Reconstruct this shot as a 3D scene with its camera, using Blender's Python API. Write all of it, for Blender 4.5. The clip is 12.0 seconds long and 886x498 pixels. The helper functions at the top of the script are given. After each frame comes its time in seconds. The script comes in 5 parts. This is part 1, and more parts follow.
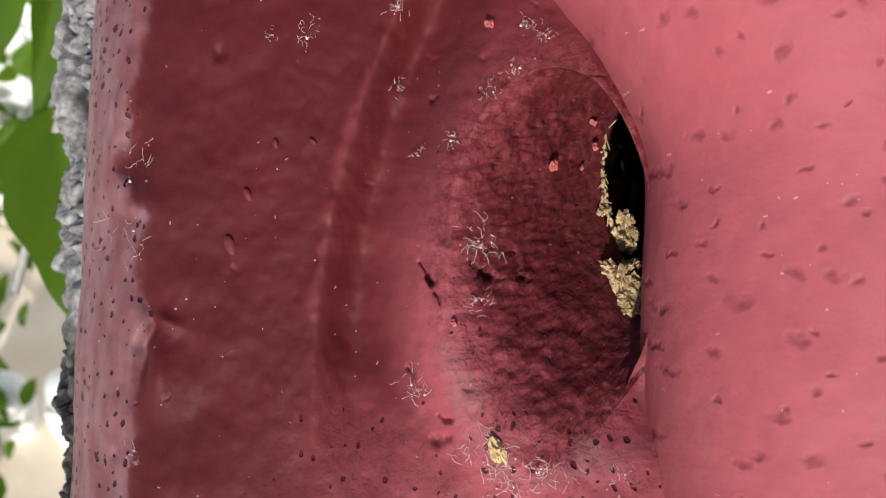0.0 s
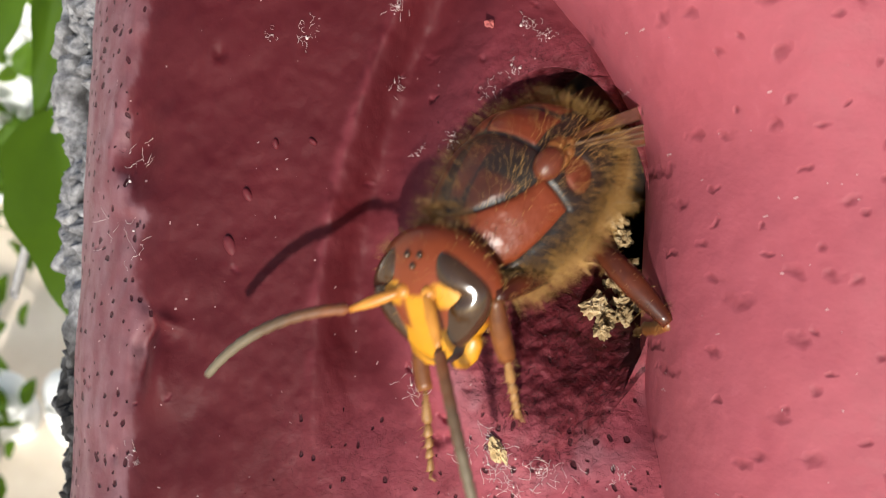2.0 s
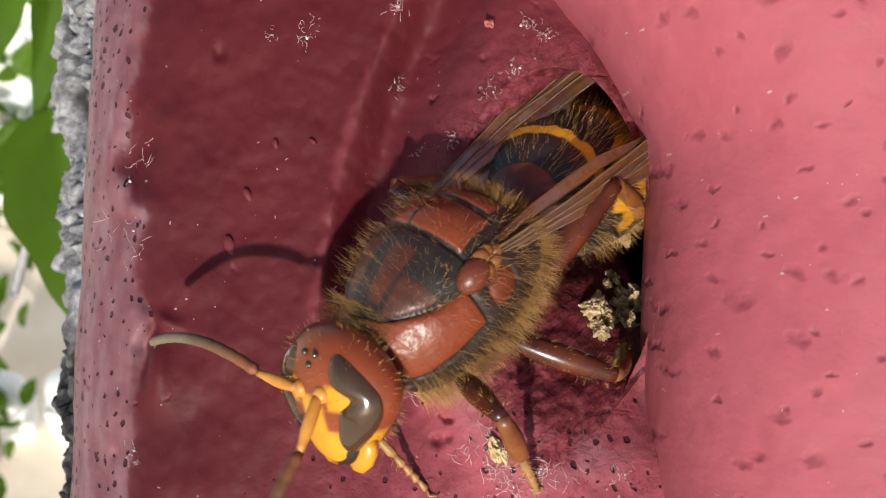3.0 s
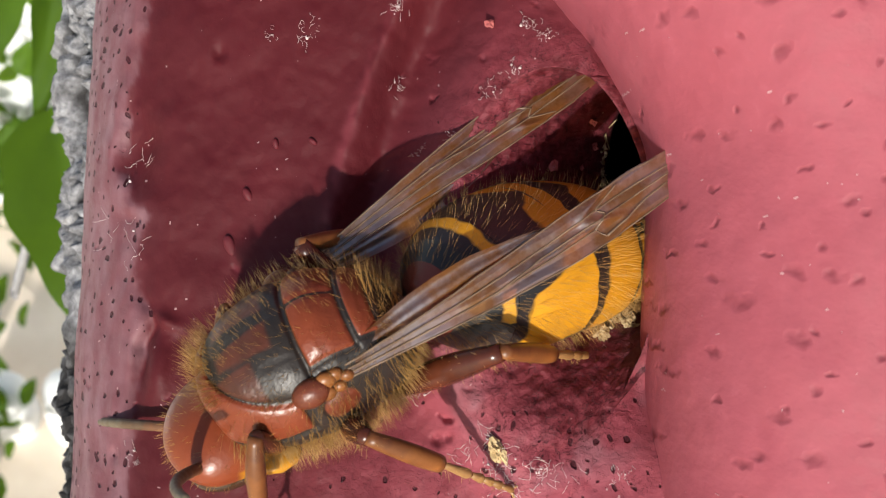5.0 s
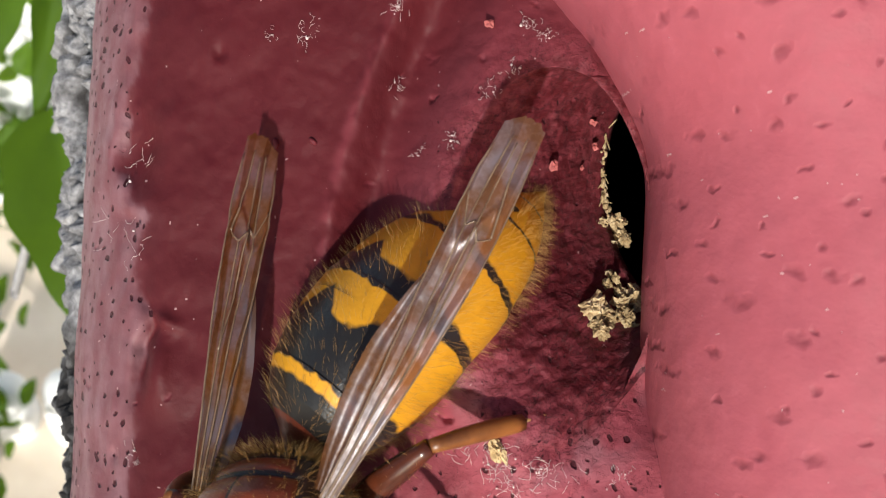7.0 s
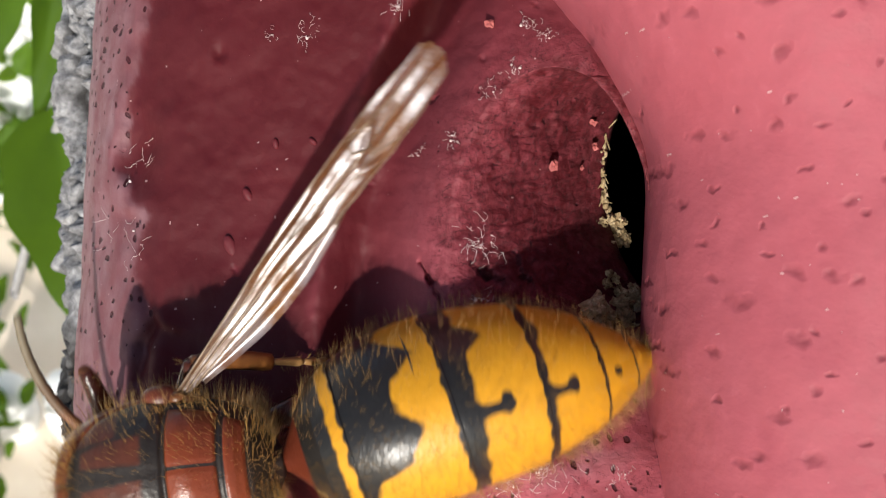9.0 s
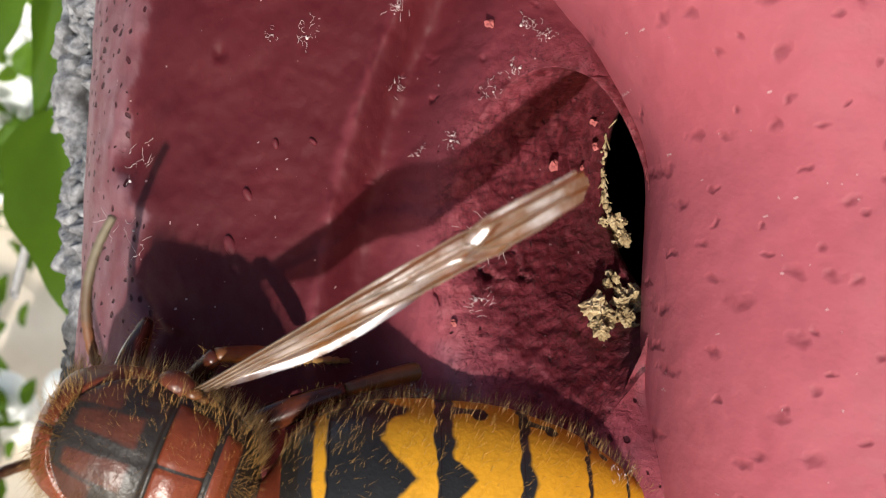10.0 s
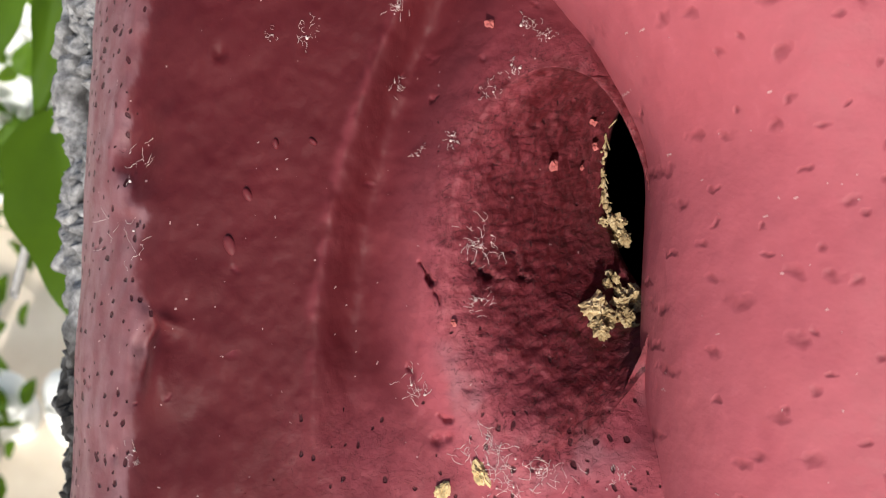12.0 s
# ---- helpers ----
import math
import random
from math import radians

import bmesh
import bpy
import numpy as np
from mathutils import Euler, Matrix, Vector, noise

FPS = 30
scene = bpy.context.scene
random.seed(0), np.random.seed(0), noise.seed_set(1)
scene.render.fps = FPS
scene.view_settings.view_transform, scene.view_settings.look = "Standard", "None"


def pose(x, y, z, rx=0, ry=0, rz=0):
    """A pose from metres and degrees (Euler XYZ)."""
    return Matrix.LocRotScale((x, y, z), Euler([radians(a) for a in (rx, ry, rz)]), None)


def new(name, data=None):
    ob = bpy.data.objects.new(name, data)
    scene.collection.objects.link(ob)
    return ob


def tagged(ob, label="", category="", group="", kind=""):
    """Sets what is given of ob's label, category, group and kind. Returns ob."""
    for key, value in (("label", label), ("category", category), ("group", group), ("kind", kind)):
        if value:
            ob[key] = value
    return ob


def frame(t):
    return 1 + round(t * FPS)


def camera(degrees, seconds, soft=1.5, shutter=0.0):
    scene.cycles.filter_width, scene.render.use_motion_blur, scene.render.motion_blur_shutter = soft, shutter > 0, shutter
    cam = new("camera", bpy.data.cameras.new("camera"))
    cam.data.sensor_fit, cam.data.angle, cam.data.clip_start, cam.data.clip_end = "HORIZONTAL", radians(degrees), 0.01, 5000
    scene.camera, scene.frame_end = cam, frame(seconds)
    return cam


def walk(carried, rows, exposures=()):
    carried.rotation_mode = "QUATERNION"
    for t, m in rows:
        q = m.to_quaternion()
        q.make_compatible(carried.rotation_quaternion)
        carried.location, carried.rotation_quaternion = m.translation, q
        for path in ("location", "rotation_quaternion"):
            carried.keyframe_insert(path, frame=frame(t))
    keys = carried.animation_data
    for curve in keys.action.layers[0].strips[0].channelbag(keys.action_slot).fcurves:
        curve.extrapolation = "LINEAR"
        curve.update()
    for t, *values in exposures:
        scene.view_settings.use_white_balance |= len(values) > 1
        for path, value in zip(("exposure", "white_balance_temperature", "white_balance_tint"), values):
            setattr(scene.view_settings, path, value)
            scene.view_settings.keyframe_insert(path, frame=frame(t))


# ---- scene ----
MM = 0.001
DIST = 43 * MM                      # lens to the rim of the hole
TILT = pose(0, 0, 0, 40, 0, 0)      # the camera looks down on the ornament by 50 degrees

cam = camera(40, 12.0, soft=1.1, shutter=0.5)
cam.data.dof.use_dof = True
cam.data.dof.focus_distance = 45.3 * MM
cam.data.dof.aperture_fstop = 175
STAND = TILT @ pose(0, 0, DIST)
walk(cam, [(0, STAND), (12, STAND)], exposures=[(0, -0.05), (1.2, -0.05), (2.2, 0.08), (5, 0.1), (11.55, 0.1), (11.9, 0.06), (12, 0.05)])


# ---- light ----
def sky_and_sun():
    way = TILT.to_3x3() @ Vector((0.13, 0.56, -1.0))       # the way the sunlight goes
    way.normalize()
    elevation = math.asin(-way.z)
    azimuth = math.atan2(-way.x, -way.y)
    world = bpy.data.worlds.new("sky")
    world.use_nodes = True
    nodes, links = world.node_tree.nodes, world.node_tree.links
    sky = nodes.new("ShaderNodeTexSky")
    sky.sky_type, sky.sun_disc = "NISHITA", False
    sky.sun_elevation, sky.sun_rotation = elevation, azimuth
    back = nodes["Background"]
    back.inputs["Strength"].default_value = 0.125
    links.new(sky.outputs["Color"], back.inputs["Color"])
    scene.world = world
    lamp = bpy.data.lights.new("sun", "SUN")
    lamp.energy, lamp.angle, lamp.color = 5.0, radians(1.6), (1.0, 0.95, 0.87)
    ob = new("sun", lamp)
    ob.matrix_world = Matrix.Translation((0, -2, 3)) @ way.to_track_quat("-Z", "Y").to_matrix().to_4x4()


sky_and_sun()


# ---- materials ----
def material(name):
    m = bpy.data.materials.new(name)
    m.use_nodes = True
    return m, m.node_tree.nodes, m.node_tree.links, m.node_tree.nodes["Principled BSDF"]


def noise_node(n, l, scale, detail=6.0, rough=0.55, kind="ShaderNodeTexNoise", space="Object"):
    co = n.new("ShaderNodeTexCoord")
    tex = n.new(kind)
    tex.inputs["Scale"].default_value = scale
    if kind == "ShaderNodeTexNoise":
        tex.inputs["Detail"].default_value, tex.inputs["Roughness"].default_value = detail, rough
    l.new(co.outputs[space], tex.inputs["Vector"])
    return tex


def ramp(n, l, source, stops):
    r = n.new("ShaderNodeValToRGB")
    r.color_ramp.elements[0].position, r.color_ramp.elements[0].color = stops[0][0], (*stops[0][1], 1)
    r.color_ramp.elements[1].position, r.color_ramp.elements[1].color = stops[-1][0], (*stops[-1][1], 1)
    for p, c in stops[1:-1]:
        e = r.color_ramp.elements.new(p)
        e.color = (*c, 1)
    l.new(source, r.inputs["Fac"])
    return r


def mix(n, l, fac, a, b, blend="MIX"):
    m = n.new("ShaderNodeMix")
    m.data_type, m.blend_type = "RGBA", blend
    for socket, value in ((m.inputs[0], fac), (m.inputs[6], a), (m.inputs[7], b)):
        if isinstance(value, bpy.types.NodeSocket):
            l.new(value, socket)
        else:
            socket.default_value = value if isinstance(value, (int, float)) else (*value, 1)
    return m.outputs[2]


def math_node(n, l, op, a, b=0.0, clamp=False):
    m = n.new("ShaderNodeMath")
    m.operation, m.use_clamp = op, clamp
    for socket, value in zip(m.inputs, (a, b)):
        if isinstance(value, bpy.types.NodeSocket):
            l.new(value, socket)
        else:
            socket.default_value = value
    return m.outputs[0]


def bump(n, l, height, bsdf, distance, strength=1.0, under=None):
    b = n.new("ShaderNodeBump")
    b.inputs["Strength"].default_value, b.inputs["Distance"].default_value = strength, distance
    l.new(height, b.inputs["Height"])
    if under is not None:
        l.new(under.outputs[0], b.inputs["Normal"])
    l.new(b.outputs[0], bsdf.inputs["Normal"])
    return b


def attribute(n, name):
    at = n.new("ShaderNodeAttribute")
    at.attribute_name = name
    return at.outputs["Fac"]


def warped(n, l, scale, amount, stretch=(1, 1, 1), detail=2):
    """Object coordinates pushed about by a noise and stretched."""
    co, bend = n.new("ShaderNodeTexCoord"), noise_node(n, l, scale, detail)
    push = n.new("ShaderNodeVectorMath")
    push.operation = "MULTIPLY_ADD"
    push.inputs[1].default_value = (amount,) * 3
    l.new(bend.outputs["Color"], push.inputs[0])
    l.new(co.outputs["Object"], push.inputs[2])
    size = n.new("ShaderNodeVectorMath")
    size.operation = "MULTIPLY"
    size.inputs[1].default_value = stretch
    l.new(push.outputs[0], size.inputs[0])
    return size.outputs[0]


def cells(n, l, scale, vector):
    """Voronoi cells: distance to the seed and two random numbers of the cell."""
    tex = n.new("ShaderNodeTexVoronoi")
    tex.voronoi_dimensions = "2D"
    tex.inputs["Scale"].default_value = scale
    l.new(vector, tex.inputs["Vector"])
    pick = n.new("ShaderNodeSeparateColor")
    l.new(tex.outputs["Color"], pick.inputs[0])
    return tex.outputs["Distance"], pick.outputs[0], pick.outputs[1]


def pink_paint(name):
    m, n, l, b = material(name)
    op = lambda kind, x, y=0.0, clamp=False: math_node(n, l, kind, x, y, clamp)
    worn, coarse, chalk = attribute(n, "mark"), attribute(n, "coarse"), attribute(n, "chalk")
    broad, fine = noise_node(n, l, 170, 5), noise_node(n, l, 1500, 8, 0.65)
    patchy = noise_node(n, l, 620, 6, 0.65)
    deeper = ramp(n, l, broad.outputs["Fac"], [(0.3, (0.066, 0.0052, 0.0084)), (0.55, (0.078, 0.0066, 0.0102)), (0.75, (0.095, 0.0092, 0.0134))])
    paler = ramp(n, l, broad.outputs["Fac"], [(0.3, (0.335, 0.068, 0.09)), (0.55, (0.355, 0.076, 0.1)), (0.75, (0.375, 0.088, 0.108))])
    # the paler tone comes in unevenly, in blotches where the surface is coarse
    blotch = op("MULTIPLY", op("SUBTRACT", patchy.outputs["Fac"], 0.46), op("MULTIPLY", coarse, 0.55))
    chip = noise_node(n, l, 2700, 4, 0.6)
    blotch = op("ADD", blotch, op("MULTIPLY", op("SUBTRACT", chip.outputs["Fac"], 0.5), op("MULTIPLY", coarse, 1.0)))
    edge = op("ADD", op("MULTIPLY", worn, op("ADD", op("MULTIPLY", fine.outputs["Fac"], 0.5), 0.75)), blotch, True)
    col = mix(n, l, edge, deeper.outputs["Color"], paler.outputs["Color"])
    # grey chalky dust in streaks
    streak = n.new("ShaderNodeTexNoise")
    streak.inputs["Scale"].default_value, streak.inputs["Detail"].default_value = 900, 6
    l.new(warped(n, l, 500, 0.0008, (1, 0.5, 1)), streak.inputs["Vector"])
    film = ramp(n, l, streak.outputs["Fac"], [(0.36, (0.4,) * 3), (0.68, (1, 1, 1))])
    col = mix(n, l, op("MULTIPLY", chalk, film.outputs["Color"], True), col, (0.25, 0.138, 0.158))
    dust = ramp(n, l, fine.outputs["Fac"], [(0.58, (0, 0, 0)), (0.74, (1, 1, 1))])
    col = mix(n, l, op("MULTIPLY", op("MULTIPLY", dust.outputs["Color"], op("ADD", edge, coarse)), 0.05), col, (0.5, 0.26, 0.29))
    # torn lines between the flakes of the coarse paint
    tear = n.new("ShaderNodeTexNoise")
    tear.inputs["Scale"].default_value, tear.inputs["Detail"].default_value, tear.inputs["Roughness"].default_value = 1500, 5, 0.6
    l.new(warped(n, l, 900, 0.0016, (0.8, 1.2, 1)), tear.inputs["Vector"])
    ridge = op("ABSOLUTE", op("SUBTRACT", tear.outputs["Fac"], 0.5))
    line = op("MULTIPLY", op("MULTIPLY", op("SUBTRACT", 0.010, ridge, True), 120.0, True), op("MULTIPLY", op("SUBTRACT", coarse, 0.25, True), 1.1))
    col = mix(n, l, line, col, (0.03, 0.004, 0.007))
    # small open pores, longer than wide
    away, chance, other = cells(n, l, 2000, warped(n, l, 1500, 0.0004, (1, 0.7, 1)))
    size = op("MULTIPLY", op("SUBTRACT", attribute(n, "pores"), chance, True), 1.2)
    pore = op("MULTIPLY", op("SUBTRACT", op("MINIMUM", size, op("ADD", op("MULTIPLY", other, 0.15), 0.09)), away, True), 12.0, True)
    col = mix(n, l, op("MULTIPLY", pore, 0.94), col, (0.04, 0.005, 0.009))
    # soft dents and crescents in the thick coat, shade painted into their hollows
    away2, chance2, other2 = cells(n, l, 800, warped(n, l, 1000, 0.0008, (1, 1.1, 1)))
    wide = op("ADD", op("MULTIPLY", other2, 0.2), 0.11)
    fall = n.new("ShaderNodeMapRange")
    fall.interpolation_type = "SMOOTHSTEP"
    fall.inputs[3].default_value, fall.inputs[4].default_value = 1.0, 0.0
    l.new(op("DIVIDE", away2, wide), fall.inputs[0])
    dent = op("MULTIPLY", fall.outputs[0], op("LESS_THAN", chance2, attribute(n, "dents")))
    col = mix(n, l, op("MULTIPLY", dent, 0.6), col, (0.14, 0.02, 0.03))
    # pale specks of grit
    away3, chance3, other3 = cells(n, l, 2600, warped(n, l, 3000, 0.0003))
    speck = op("LESS_THAN", away3, op("MULTIPLY", op("SUBTRACT", chance3, 0.93, True), 1.6))
    col = mix(n, l, op("MULTIPLY", speck, 0.55), col, (0.55, 0.36, 0.36))
    l.new(col, b.inputs["Base Color"])
    gloss = ramp(n, l, fine.outputs["Fac"], [(0.3, (0.52,) * 3), (0.7, (0.74,) * 3)])
    l.new(gloss.outputs["Color"], b.inputs["Roughness"])
    b.inputs["Specular IOR Level"].default_value = 0.28
    # relief: grain and pores everywhere, torn ridges where it is coarse
    height = op("ADD", op("MULTIPLY", fine.outputs["Fac"], op("ADD", op("MULTIPLY", coarse, 0.7), 0.55)), op("MULTIPLY", pore, -2.2))
    height = op("ADD", op("ADD", op("SUBTRACT", height, line), op("MULTIPLY", speck, 0.7)), op("MULTIPLY", dent, -1.3))
    low = bump(n, l, height, b, 0.04 * MM, 0.95)
    # flakes at uneven heights
    away4, chance4, other4 = cells(n, l, 2100, warped(n, l, 1500, 0.0011, (0.75, 1.25, 1), 4))
    flake = op("ADD", op("MULTIPLY", chance4, 0.8), op("MULTIPLY", ridge, -1.2))
    low2 = bump(n, l, op("MULTIPLY", flake, coarse), b, 0.085 * MM, 0.9, low)
    grain = noise_node(n, l, 480, 5, 0.6)
    bump(n, l, op("MULTIPLY", grain.outputs["Fac"], op("ADD", op("MULTIPLY", coarse, 1.6), 0.9)), b, 0.11 * MM, 0.9, low2)
    return m


def plain(name, dark, light, scale, rough=0.6, relief=0.0, metal=0.0, spec=0.5):
    m, n, l, b = material(name)
    tex = noise_node(n, l, scale, 7, 0.6)
    c = ramp(n, l, tex.outputs["Fac"], [(0.32, dark), (0.68, light)])
    l.new(c.outputs["Color"], b.inputs["Base Color"])
    b.inputs["Roughness"].default_value, b.inputs["Metallic"].default_value = rough, metal
    b.inputs["Specular IOR Level"].default_value = spec
    if relief:
        bump(n, l, tex.outputs["Fac"], b, relief, 0.9)
    return m


PINK = pink_paint("pink_paint")
# near-black brown: the chamber's lack of light is put into its colour
CAVITY = plain("wood_darkened_as_shade", (0.006, 0.005, 0.004), (0.03, 0.02, 0.014), 500, 0.9, 0.3 * MM, spec=0.1)
BARK = plain("grey_bark", (0.09, 0.088, 0.088), (0.42, 0.41, 0.42), 300, 0.85, 0.6 * MM)


def cracked_bark():
    m, n, l, b = material("cracked_grey_bark")
    at = n.new("ShaderNodeAttribute")
    at.attribute_name = "mark"
    fine = noise_node(n, l, 1100, 8, 0.7)
    plate = ramp(n, l, fine.outputs["Fac"], [(0.32, (0.07, 0.07, 0.075)), (0.5, (0.27, 0.27, 0.285)), (0.66, (0.55, 0.55, 0.57))])
    # low marks turn near-black: the cracks and the lower end of the bark
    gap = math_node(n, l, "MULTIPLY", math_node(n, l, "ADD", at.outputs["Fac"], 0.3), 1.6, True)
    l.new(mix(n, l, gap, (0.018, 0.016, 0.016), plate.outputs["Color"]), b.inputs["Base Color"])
    b.inputs["Roughness"].default_value = 0.85
    bump(n, l, fine.outputs["Fac"], b, 0.5 * MM, 1.0)
    return m


CRACKED_BARK = cracked_bark()
GROUND = plain("tan_gravel", (0.76, 0.63, 0.5), (0.92, 0.81, 0.68), 9, 0.9, 0.004)
WHITEWASH = plain("whitewash", (0.74, 0.76, 0.78), (0.86, 0.87, 0.88), 14, 0.8, 0.002)
BLUE = plain("blue_plastic", (0.16, 0.34, 0.62), (0.22, 0.42, 0.7), 30, 0.4)


def leaf_green():
    m, n, l, b = material("leaf_green")
    tex = noise_node(n, l, 160, 5)
    c = ramp(n, l, tex.outputs["Fac"], [(0.3, (0.018, 0.05, 0.004)), (0.7, (0.045, 0.10, 0.008))])
    l.new(c.outputs["Color"], b.inputs["Base Color"])
    b.inputs["Roughness"].default_value = 0.6
    b.inputs["Specular IOR Level"].default_value = 0.2
    glow = n.new("ShaderNodeBsdfTranslucent")
    glow.inputs["Color"].default_value = (0.2, 0.36, 0.012, 1)
    both = n.new("ShaderNodeMixShader")
    both.inputs[0].default_value = 0.32
    out = n["Material Output"] if "Material Output" in n else n["Output"]
    l.new(b.outputs[0], both.inputs[1])
    l.new(glow.outputs[0], both.inputs[2])
    l.new(both.outputs[0], out.inputs["Surface"])
    return m


LEAF = leaf_green()


# ---- mesh helpers ----
def link_mesh(name, verts, faces, mats, parent=None, smooth=True, label="", slots=None, marks=None, more=None):
    """One mesh object from vertices (in millimetres) and faces."""
    me = bpy.data.meshes.new(name)
    me.from_pydata([(x * MM, y * MM, z * MM) for x, y, z in verts], [], faces)
    for m in mats if isinstance(mats, (list, tuple)) else [mats]:
        me.materials.append(m)
    if slots is not None:
        me.polygons.foreach_set("material_index", slots)
    me.polygons.foreach_set("use_smooth", [smooth] * len(me.polygons))
    if marks is not None:
        at = me.attributes.new("mark", "FLOAT", "POINT")
        at.data.foreach_set("value", marks)
    for key, values in (more or {}).items():
        at = me.attributes.new(key, "FLOAT", "POINT")
        at.data.foreach_set("value", values)
    me.update()
    ob = new(name, me)
    if parent is not None:
        ob.parent = parent
    if label:
        tagged(ob, label)
    return ob


def rings_to_faces(count, around, closed=True, first=0):
    faces = []
    for i in range(count - 1):
        for j in range(around if closed else around - 1):
            k = (j + 1) % around
            faces.append((first + i * around + j, first + i * around + k, first + (i + 1) * around + k, first + (i + 1) * around + j))
    return faces


def step(a, b, x):
    t = min(1.0, max(0.0, (x - a) / (b - a)))
    return t * t * (3 - 2 * t)


def rough(u, v, w, scale, depth=4):
    return noise.fractal(Vector((u, v, w)) * scale, 1.0, 2.0, depth)


# ---- the ornament: a hollow pink body with an oval entrance and a swelling beside it ----
PITS = ((3.4, 4.6, 0.12, 0.3), (2.6, 4.2, 0.1, 0.25), (4.3, 1.6, 0.12, 0.2), (2.4, -4.3, 0.15, 0.25), (3.3, -5.2, 0.12, 0.2), (1.9, 3.1, 0.1, 0.2), (-0.2, -6.75, 0.2, 0.35), (0.2, -6.6, 0.12, 0.3), (-8.7, 7.6, 0.25, 0.3),
        (-12.6, -7.9, 0.2, 0.3), (1.45, 6.9, 0.1, 0.2), (-0.4, 5.6, 0.1, 0.3))
CRACKS = ((-0.85, -0.5, -0.5, -0.95, 0.07, 0.3), (-0.52, -0.95, -0.42, -1.15, 0.15, 0.6), (-0.4, -1.2, -0.1, -1.9, 0.06, 0.22), (1.0, -0.45, 1.35, -0.8, 0.12, 0.6), (1.3, -0.75, 1.6, -0.95, 0.17, 1.0),
          (1.6, -0.95, 2.1, -1.1, 0.07, 0.35), (2.5, -0.1, 3.05, -1.2, 0.08, 0.4), (-0.15, -5.9, 0.25, -6.0, 0.08, 0.35), (-1.2, -4.2, -1.1, -4.6, 0.07, 0.3))


def torn(u, v):
    """Depth of the pits and cracks at a point of the paint."""
    deep = 0.0
    for pu, pv, size, much in PITS:
        r2 = ((u - pu) ** 2 + (v - pv) ** 2) / size ** 2
        if r2 < 9:
            deep += much * math.exp(-r2)
    for u0, v0, u1, v1, size, much in CRACKS:
        if abs(u - u0) < 2 and abs(v - v0) < 2:
            du, dv = u1 - u0, v1 - v0
            t = max(0.0, min(1.0, ((u - u0) * du + (v - v0) * dv) / (du * du + dv * dv)))
            wob = 0.16 * rough(u, v, 3.0, 2.2, 2)
            r2 = ((u - u0 - du * t + wob) ** 2 + (v - v0 - dv * t + wob) ** 2) / (size * (1 + 0.6 * rough(u, v, 8.0, 4.0, 2))) ** 2
            deep = max(deep, much * math.exp(-r2 * r2)) if r2 < 4 else deep
    return deep


HOLE_U, HOLE_V, HOLE_A, HOLE_B = 3.85, -0.22, 3.75, 6.68


def edge_line(v):
    """Where the rolled outer edge meets the flat face."""
    line = ((-20, -11.4), (-7.0, -11.7), (-5.4, -11.85), (-4.0, -11.65), (-2.8, -11.25), (-1.5, -11.75), (-0.3, -11.65), (0.9, -11.35), (2.2, -12.1), (3.4, -12.85), (5.0, -12.7), (7.2, -12.3), (9.3, -11.9), (30, -11.2))
    for (v0, u0), (v1, u1) in zip(line, line[1:]):
        if v <= v1:
            return u0 + (u1 - u0) * step(v0, v1, v) + 0.12 * rough(0.0, v, 2.0, 1.0, 2)
    return -10.6


